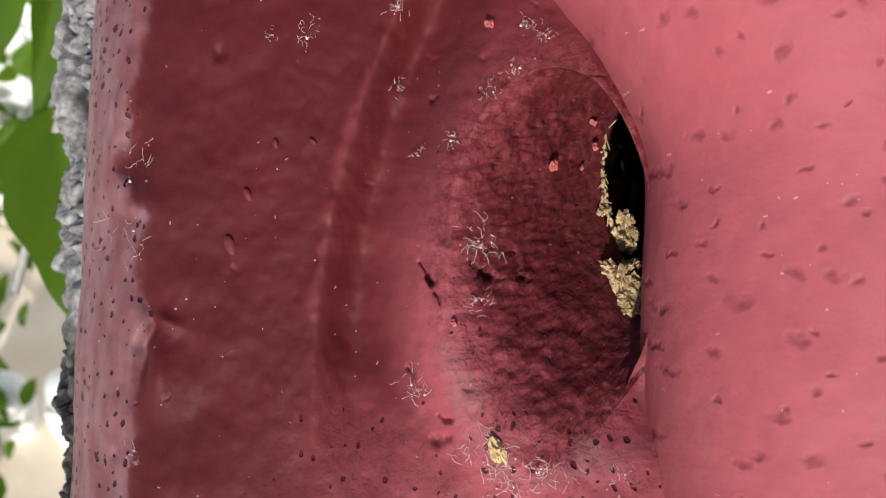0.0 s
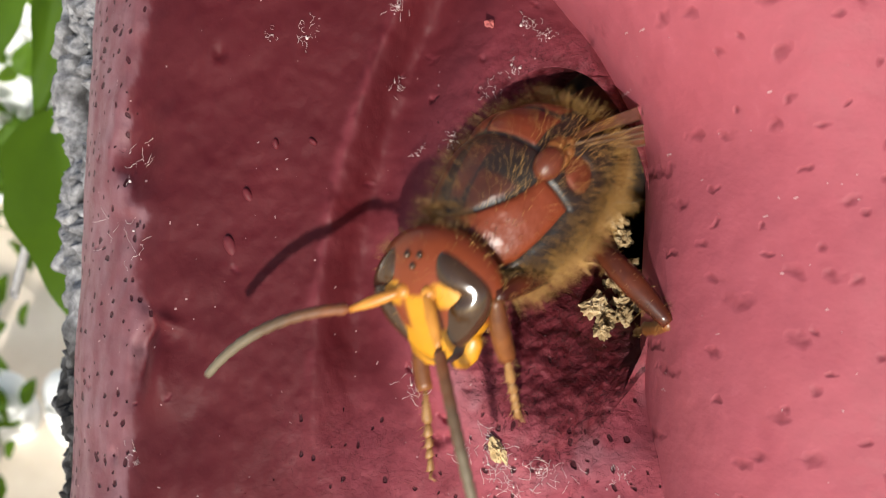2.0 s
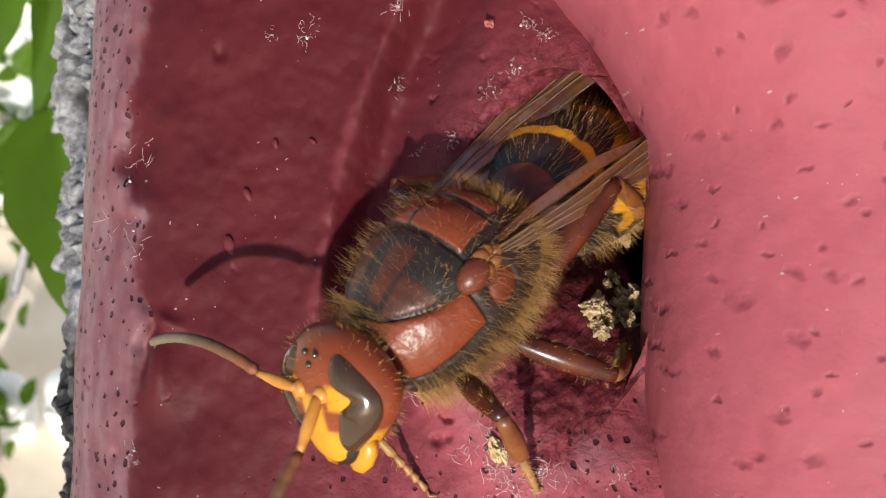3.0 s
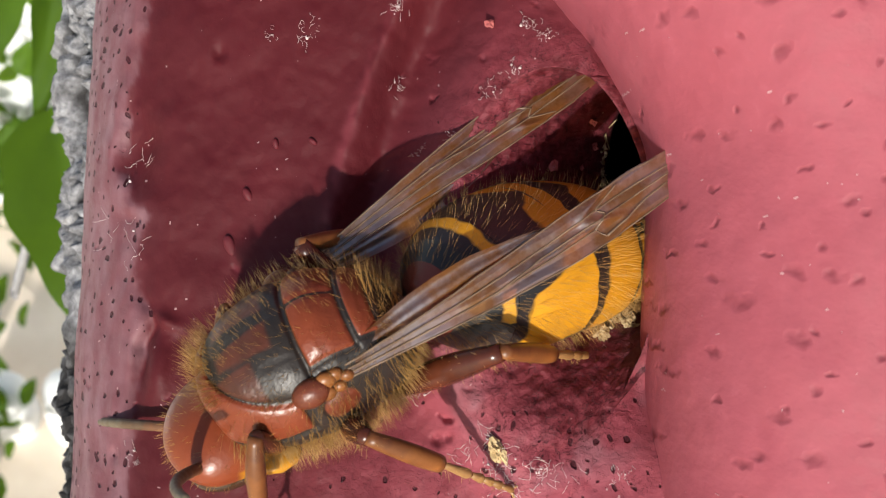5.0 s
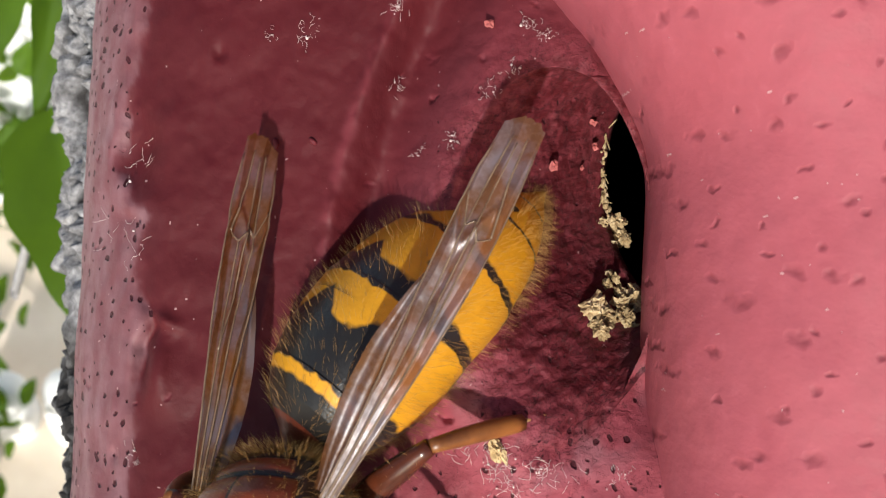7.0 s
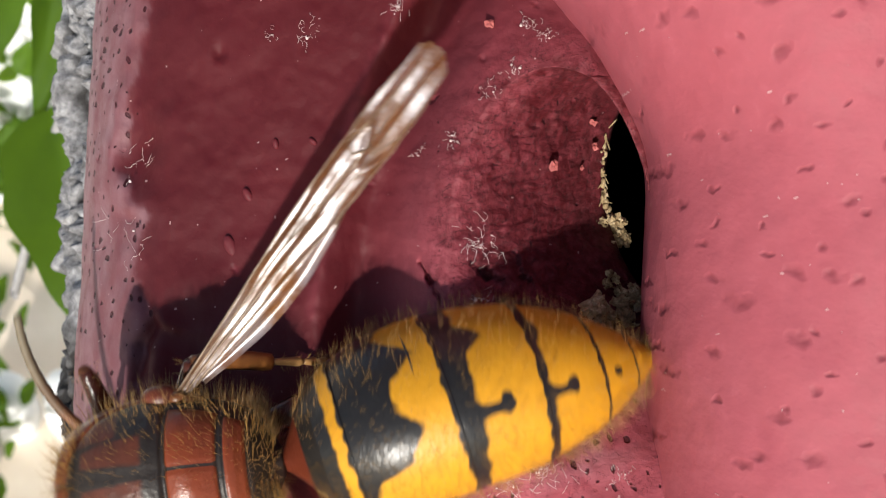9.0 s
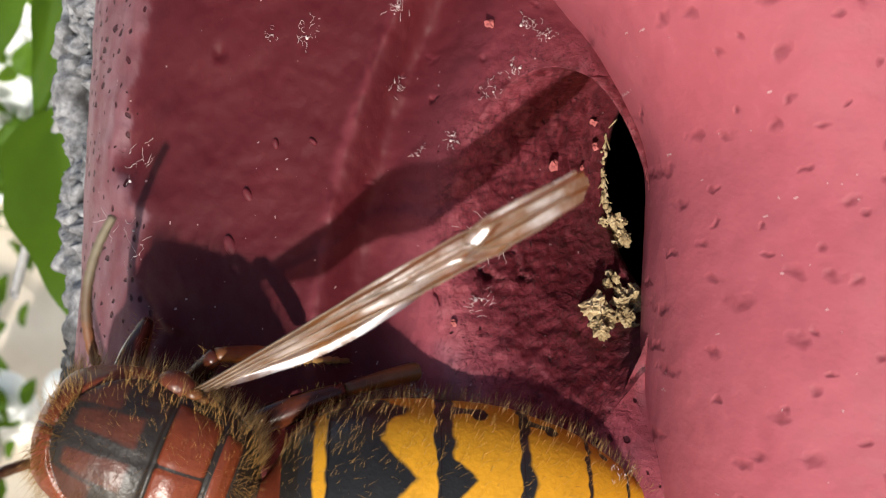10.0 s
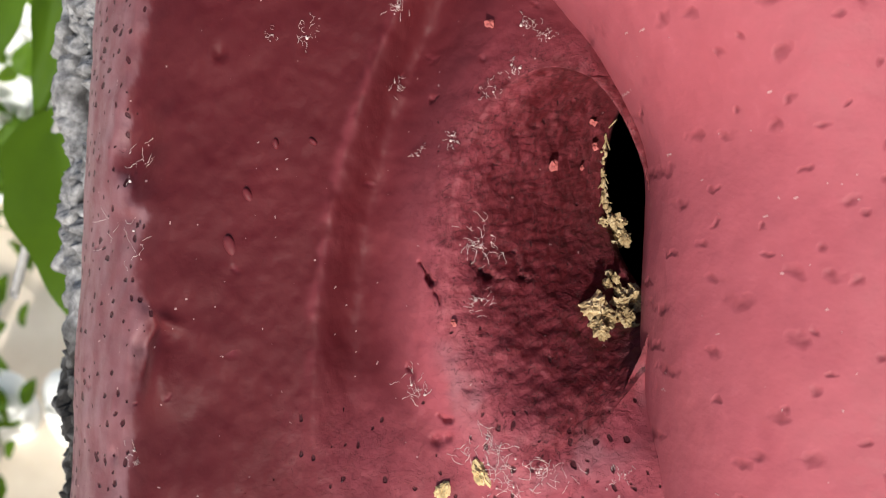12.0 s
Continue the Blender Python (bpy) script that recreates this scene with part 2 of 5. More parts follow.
def body_height(u, v):
    """How far the outer face of the ornament stands out at (u, v)."""
    w = -1.7 + 0.24 * (u + 2.5) - 0.16 * max(-12, min(12, v))
    ridge = -4.8 + 0.0165 * (min(v, 14) + 4.5) ** 2
    width = 1.6
    deep = (1.15 + 0.25 * rough(0.0, v, 3.0, 0.35, 2)) * step(-10.5, -3.0, v)
    d = u - ridge
    w += 0.08 * math.exp(-(d / 0.3) ** 2) * step(-11, -3, v) * (1 + 0.5 * rough(0.0, v, 7.0, 0.8, 2))
    if d > 0:
        w -= deep * step(0, width, d) * (1 - step(width, width + 2.6, d))
    w -= 0.9 * max(0.0, min(u, 16) - 5.2) * step(-7.5, -4.0, v)
    rho = math.hypot((u - HOLE_U) / HOLE_A, (v - HOLE_V) / HOLE_B)
    w += (1 - 0.85 * step(2.2, 5.0, u) * step(-3.0, -5.5, v)) * math.exp(-(max(0.0, rho - 1.06) / 0.34) ** 2)
    w -= 1.1 * step(2.5, 5.5, u) * math.exp(-((v + 5.5) / 2.5) ** 2)
    # the rolled outer edge: a low step with hollows beside it, and a lump or two
    lump = step(-6.5, -9.5, u)
    w += lump * 0.2 * rough(u, v, 3.1, 0.4, 2)
    d = u - edge_line(v)
    tall = 0.18 + 0.26 * step(0.8, 2.6, v) + 0.2 * math.exp(-((v + 4.2) / 1.8) ** 2) - 0.14 * step(-6.5, -8.5, v)
    w += tall * step(0.32, -0.55, d)
    w -= 0.5 * math.exp(-((u + 11.9) / 0.8) ** 2 - ((v - 3.8) / 1.1) ** 2)
    w -= 0.5 * math.exp(-((d - 0.22) / 0.3) ** 2 - ((v + 3.9) / 1.7) ** 2)
    w += 0.5 * math.exp(-((u + 10.75 + 0.1 * (v + 4.4)) / 0.6) ** 2 - ((v + 4.6) / 1.2) ** 2)
    w += 0.36 * math.exp(-((u + 10.6) / 0.7) ** 2 - ((v + 2.7 + 0.35 * (u + 10.6)) / 0.22) ** 2)
    w += 0.24 * math.exp(-((u + 11.75) / 0.8) ** 2 - ((v - 1.8) / 0.65) ** 2)
    w -= 0.22 * math.exp(-((u + 12.2 + 0.5 * (v - 1.2)) / 0.5) ** 2 - ((v - 1.2) / 0.18) ** 2)
    w += 0.06 * step(-11.0, -12.6, u) * rough(u * 1.6, v * 0.5, 4.0, 1.6, 3)
    w -= torn(u, v)
    w += 0.10 * rough(u, v, 0.0, 0.55, 3) + 0.035 * rough(u, v, 5.0, 1.8, 3)
    return w


def edge_radius(c, s):
    """Distance from the hole's centre to the rim of the whole ornament in the direction (c, s)."""
    lo, hi = 4.0, 90.0
    for _ in range(26):
        mid = (lo + hi) / 2
        lo, hi = (mid, hi) if block(HOLE_U + c * mid, HOLE_V + s * mid) < 1 else (lo, mid)
    return lo


def block(u, v):
    return ((abs(u - 8.0 - 0.006 * v) / 24.6) ** 3.6 + (abs(v + 4) / 50.0) ** 3.6) ** (1 / 3.6)


def build_ornament():
    around, outer = 600, 230
    rings, slots, paleness = [], [], {}
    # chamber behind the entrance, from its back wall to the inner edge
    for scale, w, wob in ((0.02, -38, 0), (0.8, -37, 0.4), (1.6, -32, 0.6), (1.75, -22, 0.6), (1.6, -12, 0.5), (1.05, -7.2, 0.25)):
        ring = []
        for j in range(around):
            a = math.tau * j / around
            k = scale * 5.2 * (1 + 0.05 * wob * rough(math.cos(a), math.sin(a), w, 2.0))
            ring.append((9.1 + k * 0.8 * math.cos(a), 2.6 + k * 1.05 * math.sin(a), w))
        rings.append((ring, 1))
    # the wall of the entrance, from its inner edge to the rim
    for i in range(46):
        q = i / 45
        ring = []
        for j in range(around):
            a = math.tau * j / around
            c, s = math.cos(a), math.sin(a)
            ru, rv = HOLE_U + HOLE_A * c, HOLE_V + HOLE_B * s
            iu, iv = 8.9 + 2.3 * c, 2.5 + 4.55 * s
            e = q ** 0.85
            u, v = iu + (ru - iu) * e, iv + (rv - iv) * e
            top = body_height(ru, rv)
            floor = -6.5 + 1.6 * step(-0.1, -0.8, s) + 2.4 * step(0.0, -0.55, s) * step(-0.35, 0.35, c)
            w = floor + (top - floor) * (1 - (1 - q) ** (1.55 - 0.5 * max(0.0, -s) * step(-0.4, 0.5, c)))
            grain = 0.16 * rough(u, v, w, 1.1, 4) + 0.10 * abs(rough(u, v, w, 2.6, 3)) + 0.06 * rough(u * 0.7, v, w, 5.0, 3) + 0.09 * rough(u * 0.5 + 0.2 * v, v * 2.4, w, 1.5, 3)
            grain -= torn(u, v)
            ring.append((u, v, w + grain * math.sin(math.pi * q) ** 0.5))
            paleness[(len(rings), j)] = 0.085 + 0.36 * step(0.6, 1.0, q) * (0.3 + 0.7 * step(6, -5, v)) * step(6.5, 2.0, u)
        rings.append((ring, 0))
    # the outer face
    edge = [edge_radius(math.cos(math.tau * j / around), math.sin(math.tau * j / around)) for j in range(around)]
    for i in range(1, outer):
        q = (i / (outer - 1)) ** 1.35
        ring = []
        for j in range(around):
            a = math.tau * j / around
            c, s = math.cos(a), math.sin(a)
            u0, v0 = HOLE_U + HOLE_A * c, HOLE_V + HOLE_B * s
            u1, v1 = HOLE_U + edge[j] * c, HOLE_V + edge[j] * s
            u, v = u0 + (u1 - u0) * q, v0 + (v1 - v0) * q
            e = min(1.0, block(u, v))
            w = body_height(u, v)
            if e > 0.72:
                w -= 11 * (1 - math.sqrt(max(0.0, 1 - ((e - 0.72) / 0.28) ** 2.2)))
            ring.append((u, v, w))
            rho = math.hypot((u - HOLE_U) / HOLE_A, (v - HOLE_V) / HOLE_B)
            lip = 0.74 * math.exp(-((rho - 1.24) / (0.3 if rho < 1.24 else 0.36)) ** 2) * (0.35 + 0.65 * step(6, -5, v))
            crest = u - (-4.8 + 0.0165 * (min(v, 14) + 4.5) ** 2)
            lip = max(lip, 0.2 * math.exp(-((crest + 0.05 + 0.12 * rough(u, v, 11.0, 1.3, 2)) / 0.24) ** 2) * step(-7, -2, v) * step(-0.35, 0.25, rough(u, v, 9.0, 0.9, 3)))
            # paler at the rim, along the outer edge and low on the face
            paleness[(len(rings), j)] = max(lip, 0.16 * step(0.3, -0.9, u - edge_line(v) + 0.35 * rough(u, v, 1, 0.9)), 0.6 * step(2, 7, u) * step(-5, -8, v), 0.4 * step(-7, -1, u) * step(-3.5, -7.5, v))
        rings.append((ring, 0))
    last = rings[-1][0]
    for w, k in ((-22, 1.0), (-34, 0.985), (-42, 0.94), (-44, 0.5), (-44, 0.01)):
        rings.append(([(8 + (u - 8) * k, v * k, w) for u, v, _ in last], 0))
    verts = [p for ring, _ in rings for p in ring]
    marks = [paleness.get((i, j), 0.12) for i in range(len(rings)) for j in range(around)]
    faces = [f[::-1] for f in rings_to_faces(len(rings), around)]
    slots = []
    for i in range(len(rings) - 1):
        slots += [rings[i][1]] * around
    ob = new("ornament")
    ob.matrix_world = TILT
    more = {"coarse": [], "chalk": [], "pores": [], "dents": []}
    for u, v, w in verts:
        rho = math.hypot((u - HOLE_U) / HOLE_A, (v - HOLE_V) / HOLE_B)
        off = u - edge_line(v) + 0.38 * rough(u, v, 6.0, 0.9, 4)
        rim, foot = 0.78 * step(0.12, -0.2, off) + 0.22 * step(0.9, -0.9, off), step(-4.5, -7.0, v)
        near = step(1.55, 1.0, rho)
        more["coarse"].append(max(near * (0.5 + 0.5 * step(1.25, 0.95, rho)), 0.45 * foot * step(-8.5, -3, u)))
        more["chalk"].append(max(0.68 * rim + 0.2 * step(-12.4, -13.6, u), 0.6 * math.exp(-((rho - 1.1) / 0.15) ** 2) * step(-1, -6, v) * step(-0.25, 0.35, rough(u, v, 2.0, 0.6, 3)), 0.0))
        more["pores"].append(0.03 + 0.8 * rim + 0.45 * foot * step(-8.5, -3, u) + 0.1 * near)
        more["dents"].append(0.05 + 0.05 * rim)
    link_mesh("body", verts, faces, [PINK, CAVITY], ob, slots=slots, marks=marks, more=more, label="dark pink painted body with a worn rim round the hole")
    # the swelling beside the entrance
    first, tall, turn = len(verts), 300, 200
    for i in range(tall):
        q = 2 * i / (tall - 1) - 1
        v = -2 + 46 * (0.35 * q + 0.65 * q ** 3)
        rise = max(0.0, min(v, 20) - 0.2)
        left = 7.25 - 0.0415 * rise ** 2 + 0.4 * math.exp(-((v - 3.6) / 2.4) ** 2)
        close = math.sqrt(max(0.0, 1 - (abs(v + 2) / 46.5) ** 6)) if abs(v + 2) < 46.5 else 0.02
        for j in range(turn):
            a = math.tau * j / turn
            c, s = math.cos(a), math.sin(a)
            c, s = math.copysign(abs(c) ** 0.9, c), math.copysign(abs(s) ** 0.9, s)
            u, w = left + 9.2 + 9.2 * c * close, -0.5 + 8.6 * s * close
            k = 0.1 * rough(u, v, w, 0.25, 2) + 0.02 * rough(u, v, w, 1.0, 2)
            verts.append((u + k * c, v, w + k * s))
            # the whole swelling takes the paler tone
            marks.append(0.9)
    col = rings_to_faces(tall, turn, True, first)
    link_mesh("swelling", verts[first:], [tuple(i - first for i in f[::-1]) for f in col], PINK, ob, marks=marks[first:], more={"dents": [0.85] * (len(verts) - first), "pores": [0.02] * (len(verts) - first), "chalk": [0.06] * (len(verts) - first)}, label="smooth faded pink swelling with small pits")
    for u, v, long, turn in ((-8.05, 0.12, 0.42, 0.4), (-7.4, 2.05, 0.3, 0.5), (-6.35, 4.0, 0.22, 0.2), (-4.9, 4.05, 0.2, 0.9)):
        w = body_height(u, v)
        bv, bf = [], []
        for i in range(13):
            a = math.pi * i / 12
            for j in range(16):
                b = math.tau * j / 16
                x, y = 0.55 * long * math.sin(a) * math.cos(b), long * math.cos(a)
                bv.append((u + x * math.cos(turn) - y * math.sin(turn), v + x * math.sin(turn) + y * math.cos(turn), w + 0.14 * math.sin(a) * math.sin(b)))
        link_mesh("paint_drip", bv, [f[::-1] for f in rings_to_faces(13, 16)], PINK, ob, marks=[0.1] * len(bv))
    return tagged(ob, "weathered pink painted hollow ornament with an oval entrance hole", "ornament")


build_ornament()


# ---- the limb behind it, its leaves, and the garden below ----
def build_limb():
    verts, marks, around, tall = [], [], 150, 700
    for i in range(tall):
        t = i / (tall - 1)
        v = -85 + 170 * t
        r = 9.0 - 0.006 * v
        for j in range(around):
            a = math.tau * j / around
            p = Vector((math.cos(a) * 9, v, math.sin(a) * 9))
            q = Vector((p.x * 0.16, p.y * 0.42, p.z * 0.16)) + 0.5 * Vector((rough(p.x, p.y, p.z, 0.3, 3), rough(p.y, p.z, p.x, 0.45, 3), 0))
            gap = min(abs(noise.noise(q)), 1.3 * abs(noise.noise(q * 2.1 + Vector((5, 3, 1)))))
            crack = step(0.03, 0.2, gap)
            k = r + 0.75 * crack + 0.7 * rough(p.x, p.y, p.z, 0.45, 5) - 0.5
            # cracks get low marks; the bark also darkens towards the lower end
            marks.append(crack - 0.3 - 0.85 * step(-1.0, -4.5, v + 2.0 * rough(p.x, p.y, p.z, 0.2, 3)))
            verts.append((-10.7 - 0.02 * v + k * math.cos(a), v, -22 + k * math.sin(a)))
    faces = [f[::-1] for f in rings_to_faces(tall, around)]
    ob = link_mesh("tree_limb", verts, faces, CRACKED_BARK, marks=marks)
    ob.matrix_world = TILT
    # the stem runs on down to the ground and tapers off above
    for name, low, high, thick, thin in (("stem", -1900, -84, 24, 9.3), ("branch_end", 84, 520, 8.3, 1.5)):
        verts, marks, around, tall = [], [], 40, 160
        for i in range(tall):
            t = i / (tall - 1)
            v = low + (high - low) * t
            for j in range(around):
                a = math.tau * j / around
                c, s = math.cos(a), math.sin(a)
                bump_out = rough(c * 2, v * 0.05, s * 2, 1.0, 4)
                k = (thick + (thin - thick) * t) * (1 + 0.1 * bump_out)
                verts.append((-10.7 - 0.02 * v + k * c, v, -22 + k * s))
                marks.append(0.5 * bump_out + 0.3)
        faces = [f[::-1] for f in rings_to_faces(tall, around)] + [tuple(range(around)), tuple(range(tall * around - 1, (tall - 1) * around - 1, -1))]
        link_mesh(name, verts, faces, CRACKED_BARK, ob, marks=marks)
    return tagged(ob, "leaning grey tree limb with deeply cracked bark", "tree")


build_limb()


def build_ground():
    me = bpy.data.meshes.new("ground")
    bm = bmesh.new()
    bmesh.ops.create_grid(bm, x_segments=60, y_segments=60, size=400)
    bm.to_mesh(me)
    bm.free()
    me.materials.append(GROUND)
    ob = new("ground", me)
    ob.location = (0, 0, -1.2)
    return tagged(ob, "pale tan gravel ground of a garden", "ground", kind="structure")


def build_wall():
    """A low whitewashed garden wall with a coping."""
    bm = bmesh.new()
    for x, z, w, h, d in ((0, 0.24, 5.0, 0.48, 0.16), (0, 0.505, 5.04, 0.05, 0.22)):
        made = bmesh.ops.create_cube(bm, size=1, matrix=Matrix.Translation((x, 0, z)) @ Matrix.Diagonal((w, d, h, 1)))
        bmesh.ops.bevel(bm, geom=[e for e in bm.edges if e.verts[0] in made["verts"]], offset=0.01, segments=2, affect="EDGES")
    me = bpy.data.meshes.new("garden_wall")
    bm.to_mesh(me)
    bm.free()
    me.materials.append(WHITEWASH)
    ob = new("garden_wall", me)
    ob.location = (-0.6, 1.16, -1.2)
    return tagged(ob, "low whitewashed garden wall in the sun", "wall", kind="structure")


build_ground()
build_wall()


def leaf_mesh(long, wide, cup, seed):
    """A pointed leaf blade along -y with a wavy edge, a little folded on its midrib."""
    rnd = random.Random(seed)
    wave, shift = rnd.uniform(2.5, 4), rnd.uniform(0, 6)
    verts, rows, cols = [], 26, 13
    for i in range(rows):
        t = i / (rows - 1)
        half = wide / 2 * (math.sin(math.pi * t ** 0.72) ** 0.85 if 0 < t < 1 else 0.01) + 0.02
        for j in range(cols):
            q = 2 * j / (cols - 1) - 1
            edge = 1 + 0.06 * math.sin(t * wave * 7 + shift) * abs(q)
            verts.append((half * q * edge + 0.08 * long * math.sin(t * 2.2), -long * t, cup * abs(q) * half - 0.10 * long * t * t + 0.02 * long * math.sin(t * 9 + q * 2)))
    return verts, rings_to_faces(rows, cols, False)


def leaf_part(parent, long, wide, at, turn, seed, cup=0.25):
    v, f = leaf_mesh(long, wide, cup, seed)
    leaf = link_mesh("leaf", v, f, LEAF, parent)
    leaf.matrix_local = Matrix.Translation(Vector(at) * MM) @ Euler([radians(a) for a in turn]).to_matrix().to_4x4()
    return leaf


def build_sprig():
    """Leaves on a thin twig that grows from the limb."""
    twig = [(-14, 34, -30), (-22, 26, -44), (-28, 18, -56), (-33, 9, -60), (-37, -4, -62)]
    v = []
    for i, p in enumerate(twig):
        for j in range(10):
            a = math.tau * j / 10
            v.append((p[0] + (0.9 - 0.14 * i) * math.cos(a), p[1] + 0.4 * math.sin(a), p[2] + (0.9 - 0.14 * i) * math.sin(a)))
    ob = link_mesh("leafy_twig", v, rings_to_faces(len(twig), 10), BARK)
    ob.matrix_world = TILT
    for long, wide, at, turn, seed in ((20, 11.0, (-33.2, 12.0, -60), (-8, 12, 6), 1), (22, 3.4, (-33.2, 31.0, -58), (4, 30, -4), 2), (20, 12, (-40.5, 37.5, -66), (8, -14, -10), 3),
                                       (18, 9, (-42, 12, -70), (0, -20, -30), 4)):
        leaf_part(ob, long, wide, at, turn, seed)
    return tagged(ob, "thin twig with hanging green leaves", "twig")


build_sprig()


def build_shrub(at, size, count, seed):
    """A small garden shrub of forked stems and many single leaves."""
    rnd = random.Random(seed)
    ob = new("shrub")
    ob.location = at
    stems, leaves = ([], []), ([], [])
    for k in range(9):
        a, lean = rnd.uniform(0, math.tau), rnd.uniform(0.15, 0.8)
        tip = Vector((math.cos(a) * lean, math.sin(a) * lean, 1)).normalized() * size * rnd.uniform(0.75, 1.1)
        pts = [tip * t + Vector((0, 0, -0.12 * size * t * t)) for t in (0, 0.3, 0.6, 1.0)]
        for i, p in enumerate(pts):
            for j in range(6):
                q = math.tau * j / 6
                stems[0].append((p.x + (4 - i) * 0.8 * math.cos(q), p.y + (4 - i) * 0.8 * math.sin(q), p.z))
        stems[1].extend(rings_to_faces(4, 6, True, len(stems[0]) - 24))
        for _ in range(count // 9):
            t = rnd.uniform(0.25, 1.05)
            p = tip * t + Vector((rnd.gauss(0, 1), rnd.gauss(0, 1), rnd.gauss(0, 0.6))) * size * 0.10
            v, f = leaf_mesh(rnd.uniform(0.12, 0.2) * size, rnd.uniform(0.06, 0.1) * size, 0.3, rnd.randrange(99))
            m = Euler((rnd.uniform(-1.2, 0.6), rnd.uniform(-0.8, 0.8), rnd.uniform(0, math.tau))).to_matrix()
            n = len(leaves[0])
            leaves[0].extend(tuple(m @ Vector(q) + p) for q in v[::1])
            leaves[1].extend(tuple(i + n for i in face) for face in f)
    link_mesh("stems", *stems, BARK, ob)
    link_mesh("foliage", *leaves, LEAF, ob)
    return tagged(ob, "low garden shrub with glossy green leaves", "shrub", "garden shrubs")


build_shrub((-0.285, 0.62, -1.2), 200, 120, 5)
build_shrub((-0.52, 0.66, -1.2), 240, 120, 6)
build_shrub((-0.53, 1.04, -1.2), 330, 130, 7)


def build_bucket():
    """A small blue plastic bucket on the gravel."""
    v, around = [], 40
    line = [(0, 2), (26, 2), (30, 6), (36, 60), (39, 60), (39, 64), (34, 64), (28, 8), (0, 7)]
    for r, z in line:
        for j in range(around):
            a = math.tau * j / around
            v.append((max(r, 0.1) * math.cos(a), max(r, 0.1) * math.sin(a), z))
    ob = link_mesh("bucket", v, rings_to_faces(len(line), around), BLUE)
    ob.location = (-0.33, 0.83, -1.2)
    return tagged(ob, "small pale blue plastic bucket on the gravel", "bucket")


build_bucket()


def build_edging():
    """Rough whitewashed stones set upright along a bed."""
    rnd = random.Random(77)
    for k in range(5):
        v, around = [], 24
        wide, tall = rnd.uniform(36, 48), rnd.uniform(70, 110)
        for z, r in ((0, 0.9), (0.1, 1.0), (0.5, 1.02), (0.8, 0.92), (0.95, 0.7), (1.0, 0.3), (1.01, 0.02)):
            for j in range(around):
                a = math.tau * j / around
                c, s = math.cos(a), math.sin(a)
                c, s = math.copysign(abs(c) ** 0.6, c), math.copysign(abs(s) ** 0.6, s)
                g = 1 + 0.08 * rough(c, s, z + k * 5, 1.5, 3)
                v.append((wide * r * c * g, 26 * r * s * g, tall * z))
        ob = link_mesh("edging_stone", v, rings_to_faces(7, around), WHITEWASH)
        ob.location = (-0.70 + 0.095 * k, 0.735 + rnd.uniform(-0.01, 0.01), -1.2)
        ob.rotation_euler = (0, 0, rnd.uniform(-0.15, 0.15))
        tagged(ob, "whitewashed edging stone beside the shrubs", "stone", "edging stones")


build_edging()


# ---- the hornet: x forward, y to its left, z to its back ----
def marked(name, low, high, rough_low=0.35, rough_high=0.35, sharp=0.06, scale=900, coat=0.0, relief=0.02):
    """A shell material with two colours that meet where the mark of the mesh crosses zero."""
    m, n, l, b = material(name)
    at = n.new("ShaderNodeAttribute")
    at.attribute_name = "mark"
    fine = noise_node(n, l, scale, 6, 0.6)
    edge = math_node(n, l, "ADD", at.outputs["Fac"], math_node(n, l, "MULTIPLY", math_node(n, l, "SUBTRACT", fine.outputs["Fac"], 0.5), 0.12))
    span = n.new("ShaderNodeMapRange")
    span.inputs[1].default_value, span.inputs[2].default_value = -sharp, sharp
    l.new(edge, span.inputs[0])
    a = mix(n, l, fine.outputs["Fac"], tuple(0.7 * c for c in low), tuple(1.25 * c for c in low))
    c = mix(n, l, fine.outputs["Fac"], tuple(0.78 * c for c in high), tuple(1.18 * c for c in high))
    l.new(mix(n, l, span.outputs[0], a, c), b.inputs["Base Color"])
    r = mix(n, l, span.outputs[0], (rough_low,) * 3, (rough_high,) * 3)
    l.new(r, b.inputs["Roughness"])
    b.inputs["Coat Weight"].default_value = coat
    pits = noise_node(n, l, 5200, 3)
    bump(n, l, pits.outputs["Fac"], b, relief * MM, 0.7)
    return m


BLACK, YELLOW, RUST = (0.016, 0.0145, 0.0135), (0.62, 0.285, 0.010), (0.12, 0.024, 0.011)
TERGITE = marked("banded_shell", BLACK, YELLOW, 0.3, 0.46, sharp=0.13, relief=0.035)
TERGITE_FRONT = marked("rust_banded_shell", BLACK, RUST, 0.33, 0.33)
THORAX = marked("rust_and_black_shell", (0.024, 0.018, 0.014), (0.185, 0.037, 0.012), 0.42, 0.34, sharp=0.10, relief=0.035)
HEAD = marked("rust_and_yellow_shell", (0.21, 0.042, 0.012), (0.6, 0.27, 0.012), 0.34, 0.42, sharp=0.12)
EYE = plain("dark_brown_eye", (0.035, 0.016, 0.006), (0.07, 0.034, 0.012), 300, 0.16, spec=0.9)
MANDIBLE = marked("mandible_shell", (0.02, 0.015, 0.012), (0.56, 0.25, 0.012), 0.3, 0.35, coat=0.2)
SCAPE = plain("orange_shell", (0.42, 0.16, 0.025), (0.6, 0.26, 0.04), 1200, 0.4, 0.01 * MM)


